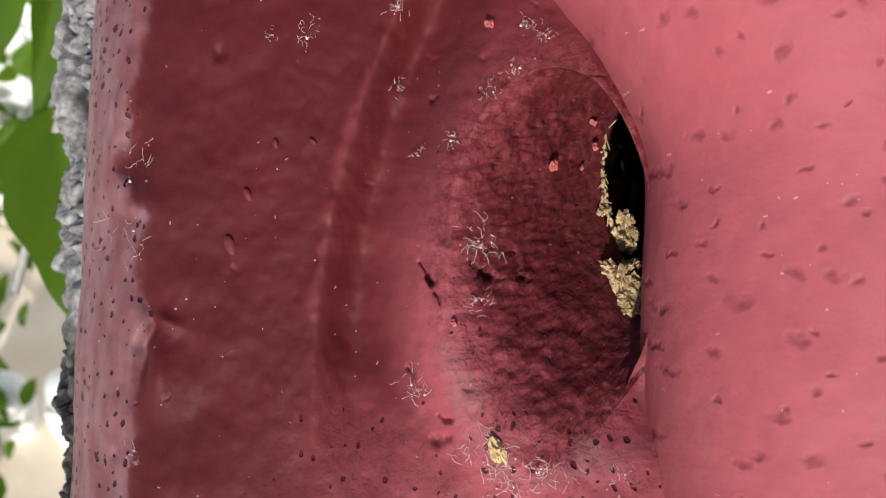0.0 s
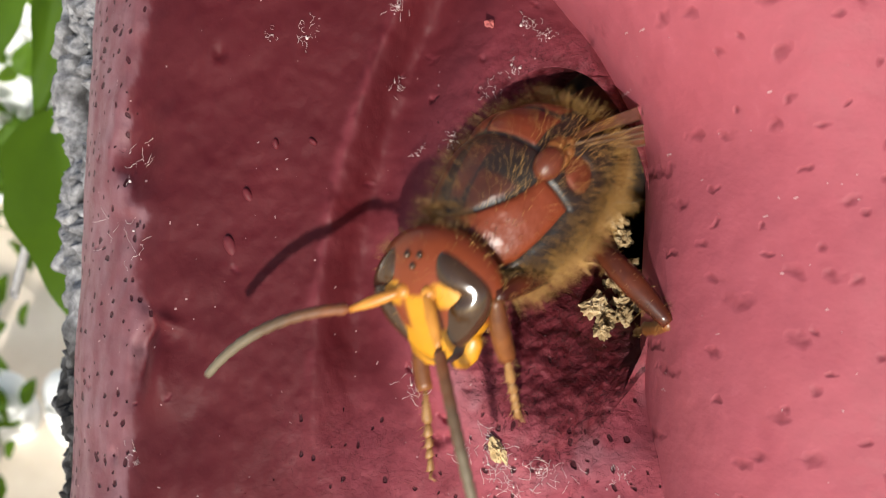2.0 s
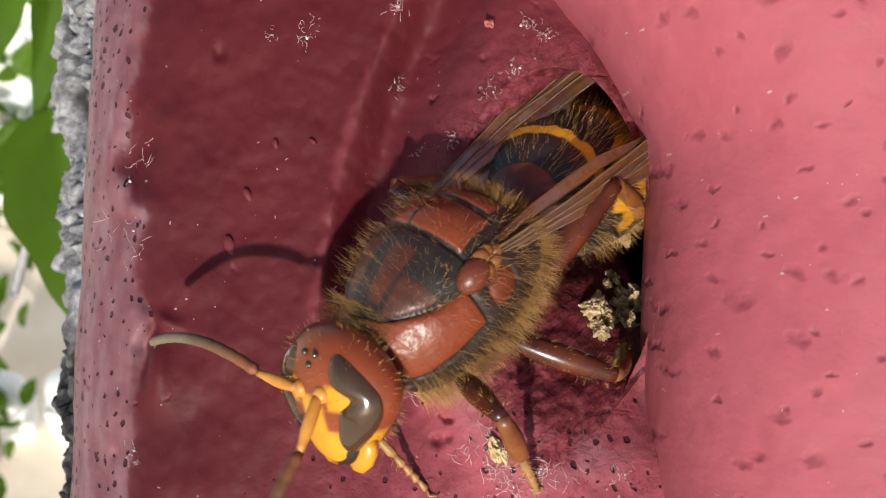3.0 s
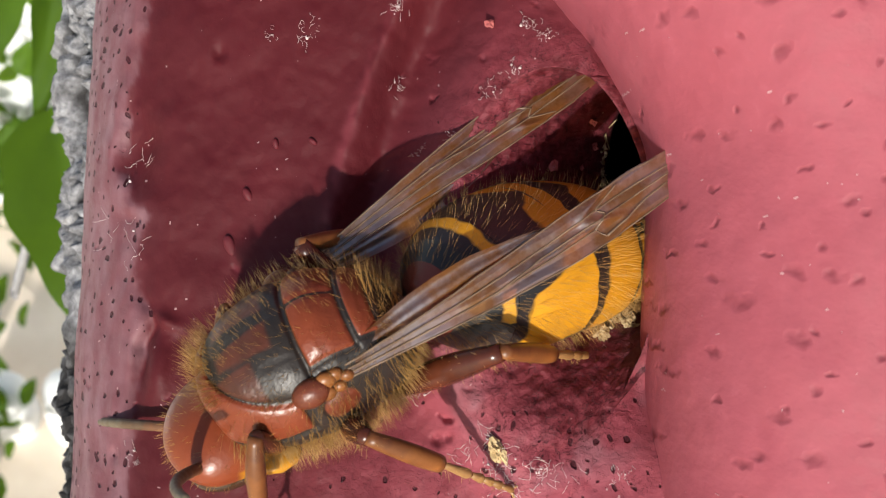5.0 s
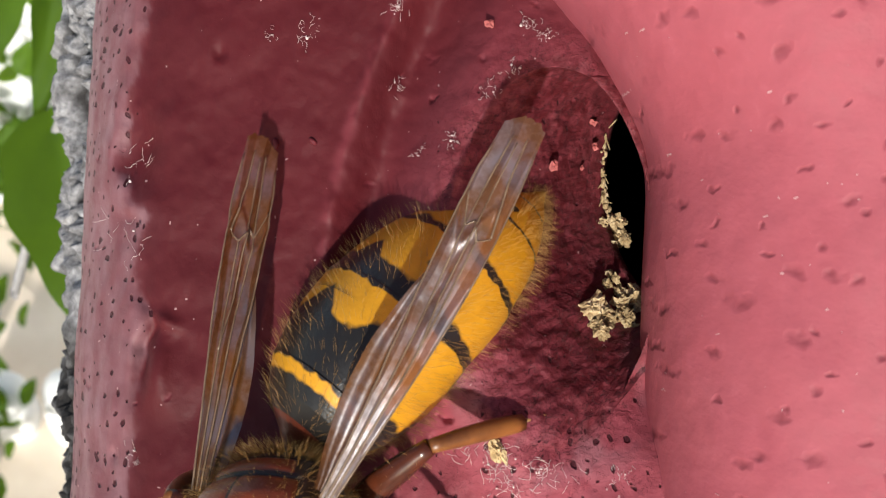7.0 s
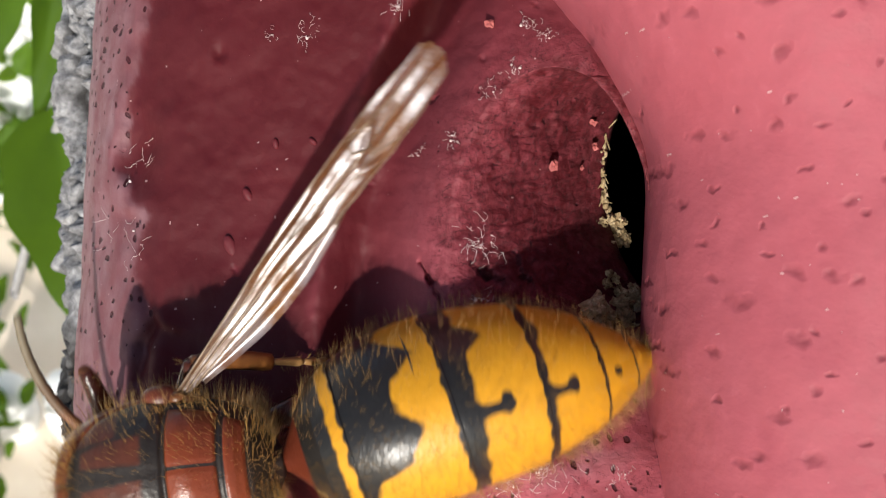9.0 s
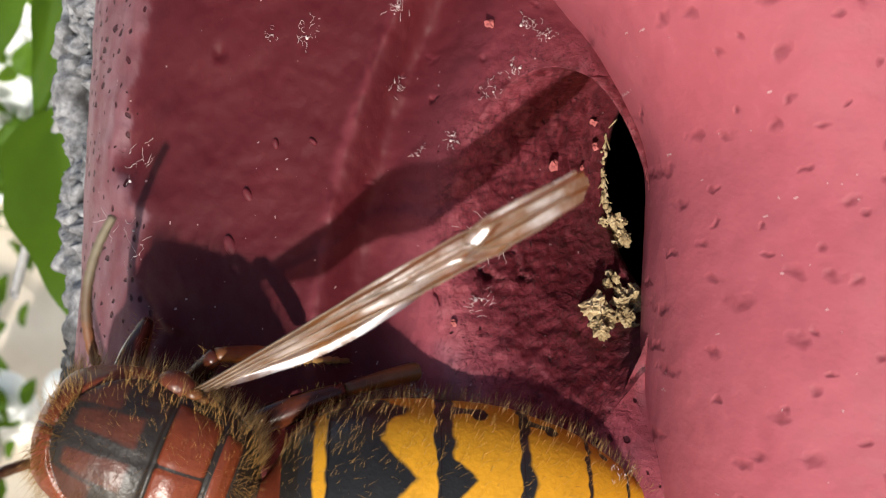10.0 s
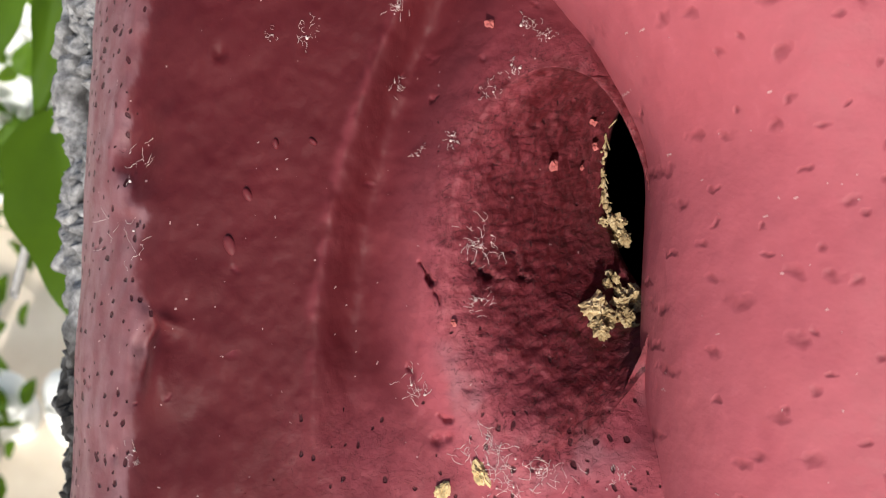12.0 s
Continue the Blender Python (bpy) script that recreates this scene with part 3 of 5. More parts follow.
def feeler():
    """Rust-brown at its base, dusty grey-brown towards its tip."""
    m, n, l, b = material("grey_brown_feeler")
    co, part = n.new("ShaderNodeTexCoord"), n.new("ShaderNodeSeparateXYZ")
    l.new(co.outputs["Object"], part.inputs[0])
    along = math_node(n, l, "DIVIDE", part.outputs[0], 7.5 * MM)
    fine = noise_node(n, l, 1500, 5)
    along = math_node(n, l, "ADD", along, math_node(n, l, "MULTIPLY", math_node(n, l, "SUBTRACT", fine.outputs["Fac"], 0.5), 0.5))
    c = ramp(n, l, along, [(0.25, (0.20, 0.062, 0.018)), (0.55, (0.10, 0.055, 0.028)), (0.9, (0.15, 0.12, 0.075))])
    l.new(c.outputs["Color"], b.inputs["Base Color"])
    b.inputs["Roughness"].default_value = 0.6
    bump(n, l, fine.outputs["Fac"], b, 0.02 * MM, 0.8)
    return m


FLAGELLUM = feeler()
FEMUR = plain("dark_rust_leg", (0.028, 0.008, 0.005), (0.10, 0.024, 0.009), 700, 0.25, 0.02 * MM)
TIBIA = plain("orange_brown_leg", (0.07, 0.02, 0.008), (0.26, 0.095, 0.022), 500, 0.38, 0.02 * MM)
TARSUS = plain("straw_leg", (0.2, 0.09, 0.025), (0.42, 0.24, 0.09), 800, 0.45, 0.02 * MM)
HAIR = plain("golden_hair", (0.26, 0.135, 0.035), (0.5, 0.29, 0.09), 400, 0.4)
VEIN = plain("wing_vein", (0.10, 0.06, 0.035), (0.24, 0.165, 0.11), 900, 0.35, spec=0.5)


def wing_membrane():
    m, n, l, b = material("amber_membrane")
    tex = noise_node(n, l, 300, 6, 0.6)
    c = ramp(n, l, tex.outputs["Fac"], [(0.3, (0.07, 0.024, 0.006)), (0.7, (0.2, 0.078, 0.018))])
    l.new(c.outputs["Color"], b.inputs["Base Color"])
    b.inputs["Roughness"].default_value = 0.3
    b.inputs["Specular IOR Level"].default_value = 0.6
    wrinkle = noise_node(n, l, 900, 4)
    low = bump(n, l, wrinkle.outputs["Fac"], b, 0.045 * MM, 0.8)
    sheen = n.new("ShaderNodeBsdfGlossy")
    sheen.inputs["Color"].default_value = (0.74, 0.73, 0.78, 1)
    sheen.inputs["Roughness"].default_value = 0.4
    l.new(low.outputs[0], sheen.inputs["Normal"])
    fold = noise_node(n, l, 420, 5, 0.65)
    patch = ramp(n, l, fold.outputs["Fac"], [(0.43, (0.05,) * 3), (0.58, (0.42,) * 3)])
    skin = n.new("ShaderNodeMixShader")
    l.new(patch.outputs["Color"], skin.inputs[0])
    l.new(b.outputs[0], skin.inputs[1])
    l.new(sheen.outputs[0], skin.inputs[2])
    clear = n.new("ShaderNodeBsdfTransparent")
    clear.inputs["Color"].default_value = (0.62, 0.36, 0.14, 1)
    layers = n.new("ShaderNodeMixShader")
    layers.inputs[0].default_value = 0.72
    l.new(clear.outputs[0], layers.inputs[1])
    l.new(skin.outputs[0], layers.inputs[2])
    l.new(layers.outputs[0], n["Material Output"].inputs["Surface"])
    return m


MEMBRANE = wing_membrane()


def curve_through(points, count):
    """Catmull-Rom through rows of numbers, evenly in the first column."""
    xs = [p[0] for p in points]
    out = []
    for i in range(count):
        x = xs[0] + (xs[-1] - xs[0]) * i / (count - 1)
        k = 0
        while k < len(xs) - 2 and (x - xs[k + 1]) * (1 if xs[-1] > xs[0] else -1) > 0:
            k += 1
        t = (x - xs[k]) / (xs[k + 1] - xs[k])
        row = [x]
        for c in range(1, len(points[0])):
            p1, p2 = points[k][c], points[k + 1][c]
            p0 = points[k - 1][c] if k else 2 * p1 - p2
            p3 = points[k + 2][c] if k + 2 < len(points) else 2 * p2 - p1
            row.append(0.5 * (2 * p1 + (p2 - p0) * t + (2 * p0 - 5 * p1 + 4 * p2 - p3) * t * t + (3 * p1 - p0 - 3 * p2 + p3) * t ** 3))
        out.append(row)
    return out


def loft(profile, around, mark=None, square=1.0, wobble=0.0):
    """A closed body along x from rows of (x, half width, top, bottom)."""
    verts, marks = [], []
    for x, wide, top, low in profile:
        mid, half = (top + low) / 2, (top - low) / 2
        for j in range(around):
            a = math.tau * j / around
            s, c = math.sin(a), math.cos(a)
            s, c = math.copysign(abs(s) ** square, s), math.copysign(abs(c) ** square, c)
            p = (x, max(wide, 0.01) * s, mid + max(half, 0.01) * c)
            k = 1 + wobble * rough(*p, 1.2, 3) if wobble else 1
            verts.append((p[0], p[1] * k, mid + (p[2] - mid) * k))
            d = math.degrees(a if a <= math.pi else a - math.tau)
            marks.append(mark(x, d) if mark else 0.0)
    faces = [f[::-1] for f in rings_to_faces(len(profile), around)]
    n = len(verts)
    faces += [tuple(range(around)), tuple(range(n - 1, n - 1 - around, -1))]
    if profile[-1][0] > profile[0][0]:
        faces = [f[::-1] for f in faces]
    return verts, faces, marks


def tube(points, radii, around=10):
    """A tube along a line of points."""
    verts = []
    side = Vector((0.3, 0.9, 0.2))
    for i, p in enumerate(points):
        a, b = Vector(points[max(0, i - 1)]), Vector(points[min(len(points) - 1, i + 1)])
        t = (b - a).normalized()
        e = (side - t * side.dot(t)).normalized()
        f = t.cross(e)
        for j in range(around):
            q = math.tau * j / around
            verts.append(tuple(Vector(p) + (e * math.cos(q) + f * math.sin(q)) * radii[i]))
    faces = rings_to_faces(len(points), around)
    faces += [tuple(range(around))[::-1], tuple(range(len(verts) - around, len(verts)))]
    return verts, faces


def ball(center, size, rows=24, around=32, shape=None):
    verts = []
    for i in range(rows + 1):
        a = math.pi * i / rows
        for j in range(around):
            b = math.tau * j / around
            d = Vector((math.sin(a) * math.cos(b), math.sin(a) * math.sin(b), math.cos(a)))
            p = Vector((d.x * size[0], d.y * size[1], d.z * size[2]))
            if shape:
                p = shape(p, d)
            verts.append(tuple(p + Vector(center)))
    return verts, [f[::-1] for f in rings_to_faces(rows + 1, around)]


def add(into, more):
    first = len(into[0])
    into[0].extend(more[0])
    into[1].extend(tuple(i + first for i in f) for f in more[1])


def hairs(roots, length, lean, seed, thick=0.018):
    """Fine tapering hairs from roots of (point, outward)."""
    rnd = random.Random(seed)
    verts, faces = [], []
    for p, out in roots:
        out = (out + Vector((lean + rnd.uniform(-0.3, 0.3), rnd.uniform(-0.3, 0.3), rnd.uniform(-0.3, 0.3)))).normalized()
        side = out.orthogonal().normalized()
        other = out.cross(side)
        h = length * rnd.uniform(0.55, 1.25)
        bend = Vector((rnd.uniform(-0.1, 0.1), rnd.uniform(-0.1, 0.1), 0)) * h
        k = len(verts)
        for f, r in ((0, thick), (0.55, thick * 0.7)):
            c = p + out * h * f + bend * f * f
            verts += [tuple(c + side * r), tuple(c - side * r * 0.5 + other * r * 0.87), tuple(c - side * r * 0.5 - other * r * 0.87)]
        verts.append(tuple(p + out * h + bend))
        for j in range(3):
            q = (j + 1) % 3
            faces += [(k + j, k + q, k + 3 + q, k + 3 + j), (k + 3 + j, k + 3 + q, k + 6)]
    return verts, faces


SIZE = 0.95


def both(*values):
    """The overlap of signed marks."""
    return max(-1.0, min(1.0, min(values)))


def shield_field(x, a):
    """Inside the big plate of the back: positive, in millimetres."""
    reach = 69 * math.sqrt(max(0.0, 1 - (abs(x + 0.1) / 3.4) ** 2.4))
    return min((reach - a) * 0.047, x + 0.12)


def collar_field(x, a):
    """The red collar that wraps the front and runs back to the wings."""
    return min(-shield_field(x, a), (100 - a) * 0.047, x - 0.5 - 0.006 * max(0.0, a - 60))


def scutellum_field(x, a):
    return min(x + 1.92, -0.22 - x, (52 - a) * 0.045)


def metanotum_field(x, a):
    return min(x + 2.78, -2.08 - x, (46 - a) * 0.04)


def pleuron_field(x, a):
    return 0.62 - math.hypot((x + 0.5), (a - 90) * 0.05)


def thorax_mark(x, d):
    a = abs(d)
    stripe = both((x - 0.5) * 1.6, (2.75 - x) * 1.4, (8.0 + 1.6 * (2.4 - x) - abs(a - 15)) / 7)
    stripe = max(stripe, both((x - 1.4) * 1.5, (shield_field(x, a) - 0.12) * 3, (a - 26) / 9))
    shield = both((shield_field(x, a) - 0.08) * 4, min(stripe * 0.3 - 0.08, -0.02))
    collar = both((collar_field(x, a) - 0.07) * 5)
    plate = both((scutellum_field(x, a) - 0.05) * 6, (a - 1.0) / 2)
    second = both((metanotum_field(x, a) - 0.03) * 6)
    return max(shield, collar, plate, second, both(pleuron_field(x, a) * 2, 0.05))


def thorax_relief(x, d):
    """Plates stand out a little over the seams between them."""
    a = abs(d)
    g = 0.0
    for f, deep, wide in ((shield_field(x, a), 0.10, 0.07), (collar_field(x, a), 0.12, 0.09), (scutellum_field(x, a), 0.12, 0.08), (metanotum_field(x, a), 0.08, 0.07), (pleuron_field(x, a), 0.08, 0.09)):
        g -= deep * math.exp(-(f / wide) ** 2)
        g += 0.06 * step(0.0, 0.5, f)
    if scutellum_field(x, a) > 0:
        g -= 0.07 * math.exp(-(a / 1.6) ** 2)
    if shield_field(x, a) > 0.1:
        g -= 0.03 * math.exp(-(a / 1.2) ** 2) + 0.03 * math.exp(-((a - 36) / 1.5) ** 2) * step(1.6, 0.6, x)
    return g


THORAX_LINE = [(4.0, 0.9, 1.2, -1.1), (3.7, 1.7, 1.75, -1.7), (3.2, 2.15, 2.05, -2.1), (2.2, 2.55, 2.5, -2.5), (1.0, 2.75, 2.75, -2.75), (0.0, 2.78, 2.72, -2.8),
               (-0.35, 2.72, 2.76, -2.8), (-1.1, 2.6, 2.68, -2.75), (-1.85, 2.4, 2.3, -2.6), (-2.2, 2.3, 2.1, -2.5), (-2.7, 2.05, 1.7, -2.25), (-2.85, 1.95, 1.5, -2.15),
               (-3.2, 1.5, 0.9, -1.8), (-3.5, 0.9, 0.35, -1.4), (-3.75, 0.4, 0.0, -0.9)]
ABDOMEN_LINE = [(0.0, 0.35, 0.3, -0.35), (-0.3, 0.7, 0.75, -0.7), (-0.8, 1.45, 1.5, -1.2), (-1.4, 2.2, 2.15, -1.75), (-2.4, 2.85, 2.75, -2.3), (-3.8, 3.3, 3.12, -2.65),
                (-5.5, 3.42, 3.22, -2.75), (-7.2, 3.38, 3.15, -2.7), (-8.8, 3.15, 2.9, -2.55), (-10.2, 2.75, 2.45, -2.25), (-11.3, 2.3, 1.95, -1.95), (-12.4, 1.65, 1.3, -1.5),
                (-13.4, 0.9, 0.6, -1.0), (-14.1, 0.3, 0.05, -0.5), (-14.4, 0.08, -0.2, -0.35)]
JOINTS = (0.0, 2.4, 6.2, 9.2, 11.6, 13.1, 14.4)
NECK, WAIST = Vector((3.95, 0, 0.1)), Vector((-3.75, 0, -0.4))
TUCKED = Vector((1.7, 0, -2.0))      # the neck drawn in under the collar
WING_ROOT = (Vector((-0.5, 2.52, 1.12)), Vector((-0.5, -2.52, 1.12)))
COXA = [Vector((2.4, s * 1.3, -2.1)) for s in (1, -1)] + [Vector((0.2, s * 1.5, -2.6)) for s in (1, -1)] + [Vector((-1.9, s * 1.3, -2.3)) for s in (1, -1)]
UPPER, LOWER = (3.5, 4.1, 4.8), (5.8, 6.9, 8.4)


def tergite_mark(k):
    """Black in front, yellow behind, with the notches and side spots of each ring."""
    front, rear = JOINTS[k], JOINTS[k + 1]
    span = rear - front

    def mark(x, d):
        t, a = (-x - front) / span + 0.05 * rough(x, d * 0.07, k, 1.6, 4), abs(d)
        if k == 0:
            return both((t - 0.80) * 6, (0.97 - t) * 8) if a < 100 else -1.0
        base = (0, 0.5, 0.20, 0.10, 0.05, 0.03)[k]
        if k == 1:
            # a broad black field with a lobe on the middle and one on each side
            edge = base + 0.30 * max(0.0, 1 - a / 17) + 0.2 * math.exp(-((a - 48) / 10) ** 2) - 0.36 * step(66, 84, a)
        else:
            edge = base + (0, 0, 0.28, 0.12, 0.0, 0.0)[k] * max(0.0, 1 - a / 13) ** 1.3
        m = (t - edge) * 5
        if k in (2, 3):
            reach = (0, 0, 0.30, 0.34)[k]
            knob = 1 - math.hypot((t - base - reach) / 0.085, (a - 48) / 7.5)
            stalk = both((base + reach - t) * 6, (3.4 - abs(a - 50)) / 3)
            m = min(m, -max(knob, stalk))
        if k == 4:
            m = min(m, (math.hypot((t - 0.4) / 0.13, (a - 48) / 6) - 1))
        m = min(m, (0.955 - t) * 16)
        if a > 118:
            spot = 1 - math.hypot((t - 0.55) / 0.22, (a - 135) / 12)
            m = max(min(m, (128 - a) / 10), spot)
        return max(-1.0, min(1.0, m))
    return mark


def build_hornet():
    root = new("hornet")
    root.scale = (SIZE,) * 3
    tagged(root, "large brown and yellow banded hornet with folded amber wings", "hornet")
    moving = {"hornet": root}

    around = 140
    v, f, m = loft(curve_through(THORAX_LINE[::-1], 230), around, thorax_mark, 0.95, 0.012)
    for i, (x, y, z) in enumerate(v):
        d = 360.0 * (i % around) / around
        k = thorax_relief(x, d if d <= 180 else d - 360)
        r = max(0.3, math.hypot(y, z))
        v[i] = (x, y * (1 + k / r), z * (1 + k / r))
    thorax = link_mesh("thorax", v, f, THORAX, root, label="glossy rust-red and black thorax", marks=m)
    for s in (1, -1):
        bv, bf = ball((0.12, s * 2.62, 1.15), (0.68, 0.48, 0.52), 18, 24)
        link_mesh("tegula", bv, bf, THORAX, thorax, marks=[0.03] * len(bv))
        knots = ([], [])
        for x, y, z, r in ((-0.5, 2.5, 1.25, 0.34), (-0.85, 2.4, 1.2, 0.26), (-0.35, 2.7, 0.85, 0.28), (-0.8, 2.62, 0.8, 0.22), (-1.15, 2.42, 0.9, 0.24)):
            add(knots, ball((x, s * y, z), (r * 1.1, r * 0.8, r), 10, 14))
        link_mesh("wing_hinge", *knots, TIBIA, thorax, label="small brown hinge plates of the wing")
    # a furry thorax: long hairs in front, on the flanks and below, short ones on the back
    rnd, line = random.Random(3), curve_through(THORAX_LINE[::-1], 60)
    roots, short = [], []
    while len(roots) < 5000:
        x, wide, top, low = line[rnd.randrange(2, 58)]
        a = math.radians(rnd.uniform(-160, 160))
        d = abs(math.degrees(a))
        p = Vector((x, wide * math.sin(a), (top + low) / 2 + (top - low) / 2 * math.cos(a)))
        out = Vector((0.25 if x > 2.6 else -0.25 if x < -2.4 else 0.0, math.sin(a), math.cos(a)))
        if collar_field(x, d) > 0.1 and d > 45:
            keep = 0.05
        elif -2.8 < x < 2.9 and d < 66:
            if rnd.random() < 0.16:
                short.append((p, out))
            if d < 44 or rnd.random() < 0.8:
                continue
            keep = 1.0
        else:
            keep = 1.0 if d > 112 or x > 2.9 or x < -2.5 else 0.3
        if rnd.random() < keep:
            roots.append((p, out))
    hv, hf = hairs(roots, 0.95, 0.0, 5, 0.0085)
    link_mesh("fur", hv, hf, HAIR, thorax, label="golden hairs")
    hv, hf = hairs(short, 0.85, 0.1, 6, 0.0055)
    link_mesh("fur", hv, hf, HAIR, thorax, label="thin golden hairs")

    # abdomen of six overlapping rings
    abdomen = new("abdomen")
    abdomen.parent = root
    moving["abdomen"] = abdomen
    tail = new("abdomen_end")
    tail.parent = root
    moving["abdomen_end"] = tail
    full = curve_through(ABDOMEN_LINE, 400)
    for k in range(6):
        front, rear = JOINTS[k], JOINTS[k + 1]
        rows = []
        for x, wide, top, low in full:
            if front - (1.3 if k == 2 else 0.35 if k else 0) <= -x <= rear + 0.02:
                t = (-x - front) / (rear - front)
                g = 1 + 0.016 * t - 0.012 if t > 0 else 0.988 + 0.05 * t
                rows.append((x, wide * g, top * g, low * g))
        x, wide, top, low = rows[-1]
        rows.append((x + 0.05, wide * 0.955, top * 0.955, low * 0.955))
        mark = tergite_mark(k)
        v, f, m = loft(rows, 96, mark, 0.94)
        slots = None
        mats = TERGITE
        if k == 0:
            mats = [TERGITE, TERGITE_FRONT]
            m = [max(mm, 0.8 * (1 - 2 * step(0.30, 0.38, -p[0] / rear))) if -p[0] < 0.5 * rear else mm for p, mm in zip(v, m)]
            slots = [1 if -v[face[0]][0] < 0.6 * rear else 0 for face in f]
        link_mesh("abdomen_ring", v, f, mats, tail if k >= 2 else abdomen, slots=slots, marks=m)
    for owner, first, last, count, seed in ((abdomen, 20, 172, 1900, 8), (tail, 172, 395, 2700, 9)):
        roots = []
        while len(roots) < count:
            x, wide, top, low = full[rnd.randrange(first, last)]
            a = math.radians(rnd.uniform(-170, 170))
            if abs(math.degrees(a)) < 50 and rnd.random() < 0.5:
                continue
            roots.append((Vector((x, wide * math.sin(a), (top + low) / 2 + (top - low) / 2 * math.cos(a))), Vector((0, math.sin(a), math.cos(a)))))
        hv, hf = hairs(roots, 0.72, -0.3, seed, 0.0065)
        link_mesh("fur", hv, hf, HAIR, owner, label="golden hairs")

    # head: a broad skull with swollen cheeks, the eyes sunk flush into its sides
    def skull_point(d, lift=0.0):
        narrow = 1 - 0.36 * step(0.1, -1.0, d.z)
        p = Vector((d.x * 1.5, d.y * 2.5, d.z * 2.4))
        p = Vector((p.x * (0.9 if p.x < 0 else 1.0) + 0.3 * step(0.2, -1, d.z), p.y * narrow, p.z))
        return p + Vector((d.x, d.y * 0.8, d.z * 0.8)).normalized() * lift + Vector((1.35, 0, -0.15))
    v, f = ball((0, 0, 0), (1, 1, 1), 64, 96, lambda p, d: skull_point(d))
    def face(x, y, z):
        a = abs(y)
        wedge = min(x - 1.9, 0.5 - a, 0.35 - z)
        lower = min(x - 1.5, -0.9 - z, 1.9 - a)
        inner = min(x - 1.5, 0.42 - abs(z - 0.35), a - 0.75, 1.75 - a)
        cheek = min(-1.5 - z, x - 0.9)
        return max(-1.0, min(1.0, max(wedge, lower, inner, cheek) * 1.2))
    marks = [face(*p) for p in v]
    head = link_mesh("head", v, f, HEAD, root, label="rust-red head with a yellow face", marks=marks)
    moving["head"] = head
    for s in (1, -1):
        rows, cols, v = 44, 26, []
        for i in range(rows):
            q = -1 + 2 * i / (rows - 1)
            z = 0.0 + 0.79 * q
            mid = 50 - 9 * step(0.1, 0.75, z) - 8 * step(-0.1, -0.75, z)
            half = 24 * max(0.0, 1 - abs(q) ** 2.6) ** 0.5 + 0.3
            low, high = mid - half + 15 * math.exp(-((z - 0.2) / 0.13) ** 2), mid + half
            for j in range(cols):
                r = j / (cols - 1)
                a = radians(low + (high - low) * r)
                c = math.sqrt(1 - z * z)
                d = Vector((math.cos(a) * c, s * math.sin(a) * c, z))
                v.append(tuple(skull_point(d, -0.05 + 0.30 * math.sin(math.pi * r) ** 0.6 * max(0.0, 1 - q * q) ** 0.4)))
        f = rings_to_faces(rows, cols, False)
        link_mesh("eye", v, f if s < 0 else [q[::-1] for q in f], EYE, head, label="dark brown glossy kidney-shaped eye")
        v, f = tube([(1.7, s * 1.15, -1.45), (1.95, s * 1.1, -1.8), (2.15, s * 0.92, -2.15), (2.25, s * 0.62, -2.48), (2.25, s * 0.25, -2.7)], [0.4, 0.5, 0.5, 0.4, 0.14], 20)
        v = [(2.08 + (p[0] - 2.08) * 0.62, p[1], p[2]) for p in v]
        link_mesh("mandible", v, f, MANDIBLE, head, marks=[max((p[2] + 2.1) * 3, (abs(p[1]) - 0.42) * 4) for p in v])
        v, f = ball((2.72, s * 0.55, 0.45), (0.28, 0.3, 0.3), 10, 14)
        link_mesh("antenna_socket", v, f, SCAPE, head)
    # face shield with a dark rim
    def shield(p, d):
        return Vector((p.x, p.y * (1 - 0.18 * step(0, 1, d.z) + 0.06 * step(0, -1, d.z)), p.z))
    v, f = ball((2.42, 0, -1.25), (0.5, 1.2, 1.16), 28, 36, shield)
    link_mesh("clypeus", v, f, HEAD, head, label="bright yellow face shield", marks=[1.0] * len(v))
    v, f = ball((2.40, 0, -1.25), (0.47, 1.27, 1.24), 28, 36, shield)
    link_mesh("clypeus_seam", v, f, MANDIBLE, head, marks=[-1.0] * len(v))
    for y, z in ((0, 1.35), (0.26, 1.68), (-0.26, 1.68)):
        v, f = ball((2.54 if z < 1.5 else 2.36, y, z), (0.125, 0.125, 0.125), 10, 14)
        link_mesh("ocellus", v, f, EYE, head)
    rr = random.Random(11)
    roots = []
    while len(roots) < 420:
        d = Vector((rr.uniform(-1, 1), rr.uniform(-1, 1), rr.uniform(-1, 1))).normalized()
        p = Vector((1.35 + 1.45 * d.x, 2.5 * d.y * (1 - 0.34 * step(0.15, -1.0, d.z)), -0.15 + 2.4 * d.z))
        roots.append((p, d))
    hv, hf = hairs(roots, 0.35, 0, 13, 0.009)
    link_mesh("fur", hv, hf, HAIR, head, label="golden hairs")

    # feelers: an orange first joint and eleven dark rings, bent like an elbow
    for s, key in ((1, "antenna_left"), (-1, "antenna_right")):
        pts, rad = [], []
        for i in range(9):
            t = i / 8
            pts.append((1.9 * t, 0, 0))
            rad.append(0.13 + 0.09 * math.sin(math.pi * min(1, t * 1.1)))
        arm = tube(pts, rad, 12)
        ob = link_mesh("antenna", *arm, SCAPE, head, label="orange and grey-brown feeler")
        moving[key] = ob
        lash, rad = [], []
        p, angle = Vector((1.87, 0, 0)), 0.35
        for i in range(11 * 5 + 1):
            lash.append(tuple(p))
            angle -= 0.016
            p = p + Vector((math.cos(angle), 0, math.sin(angle))) * (6.2 / 55)
            rad.append(0.215 * (1 - 0.25 * (i / 55) ** 3) * (0.86 if i % 5 == 0 else 1.0) * (0.55 if i < 2 else 1))
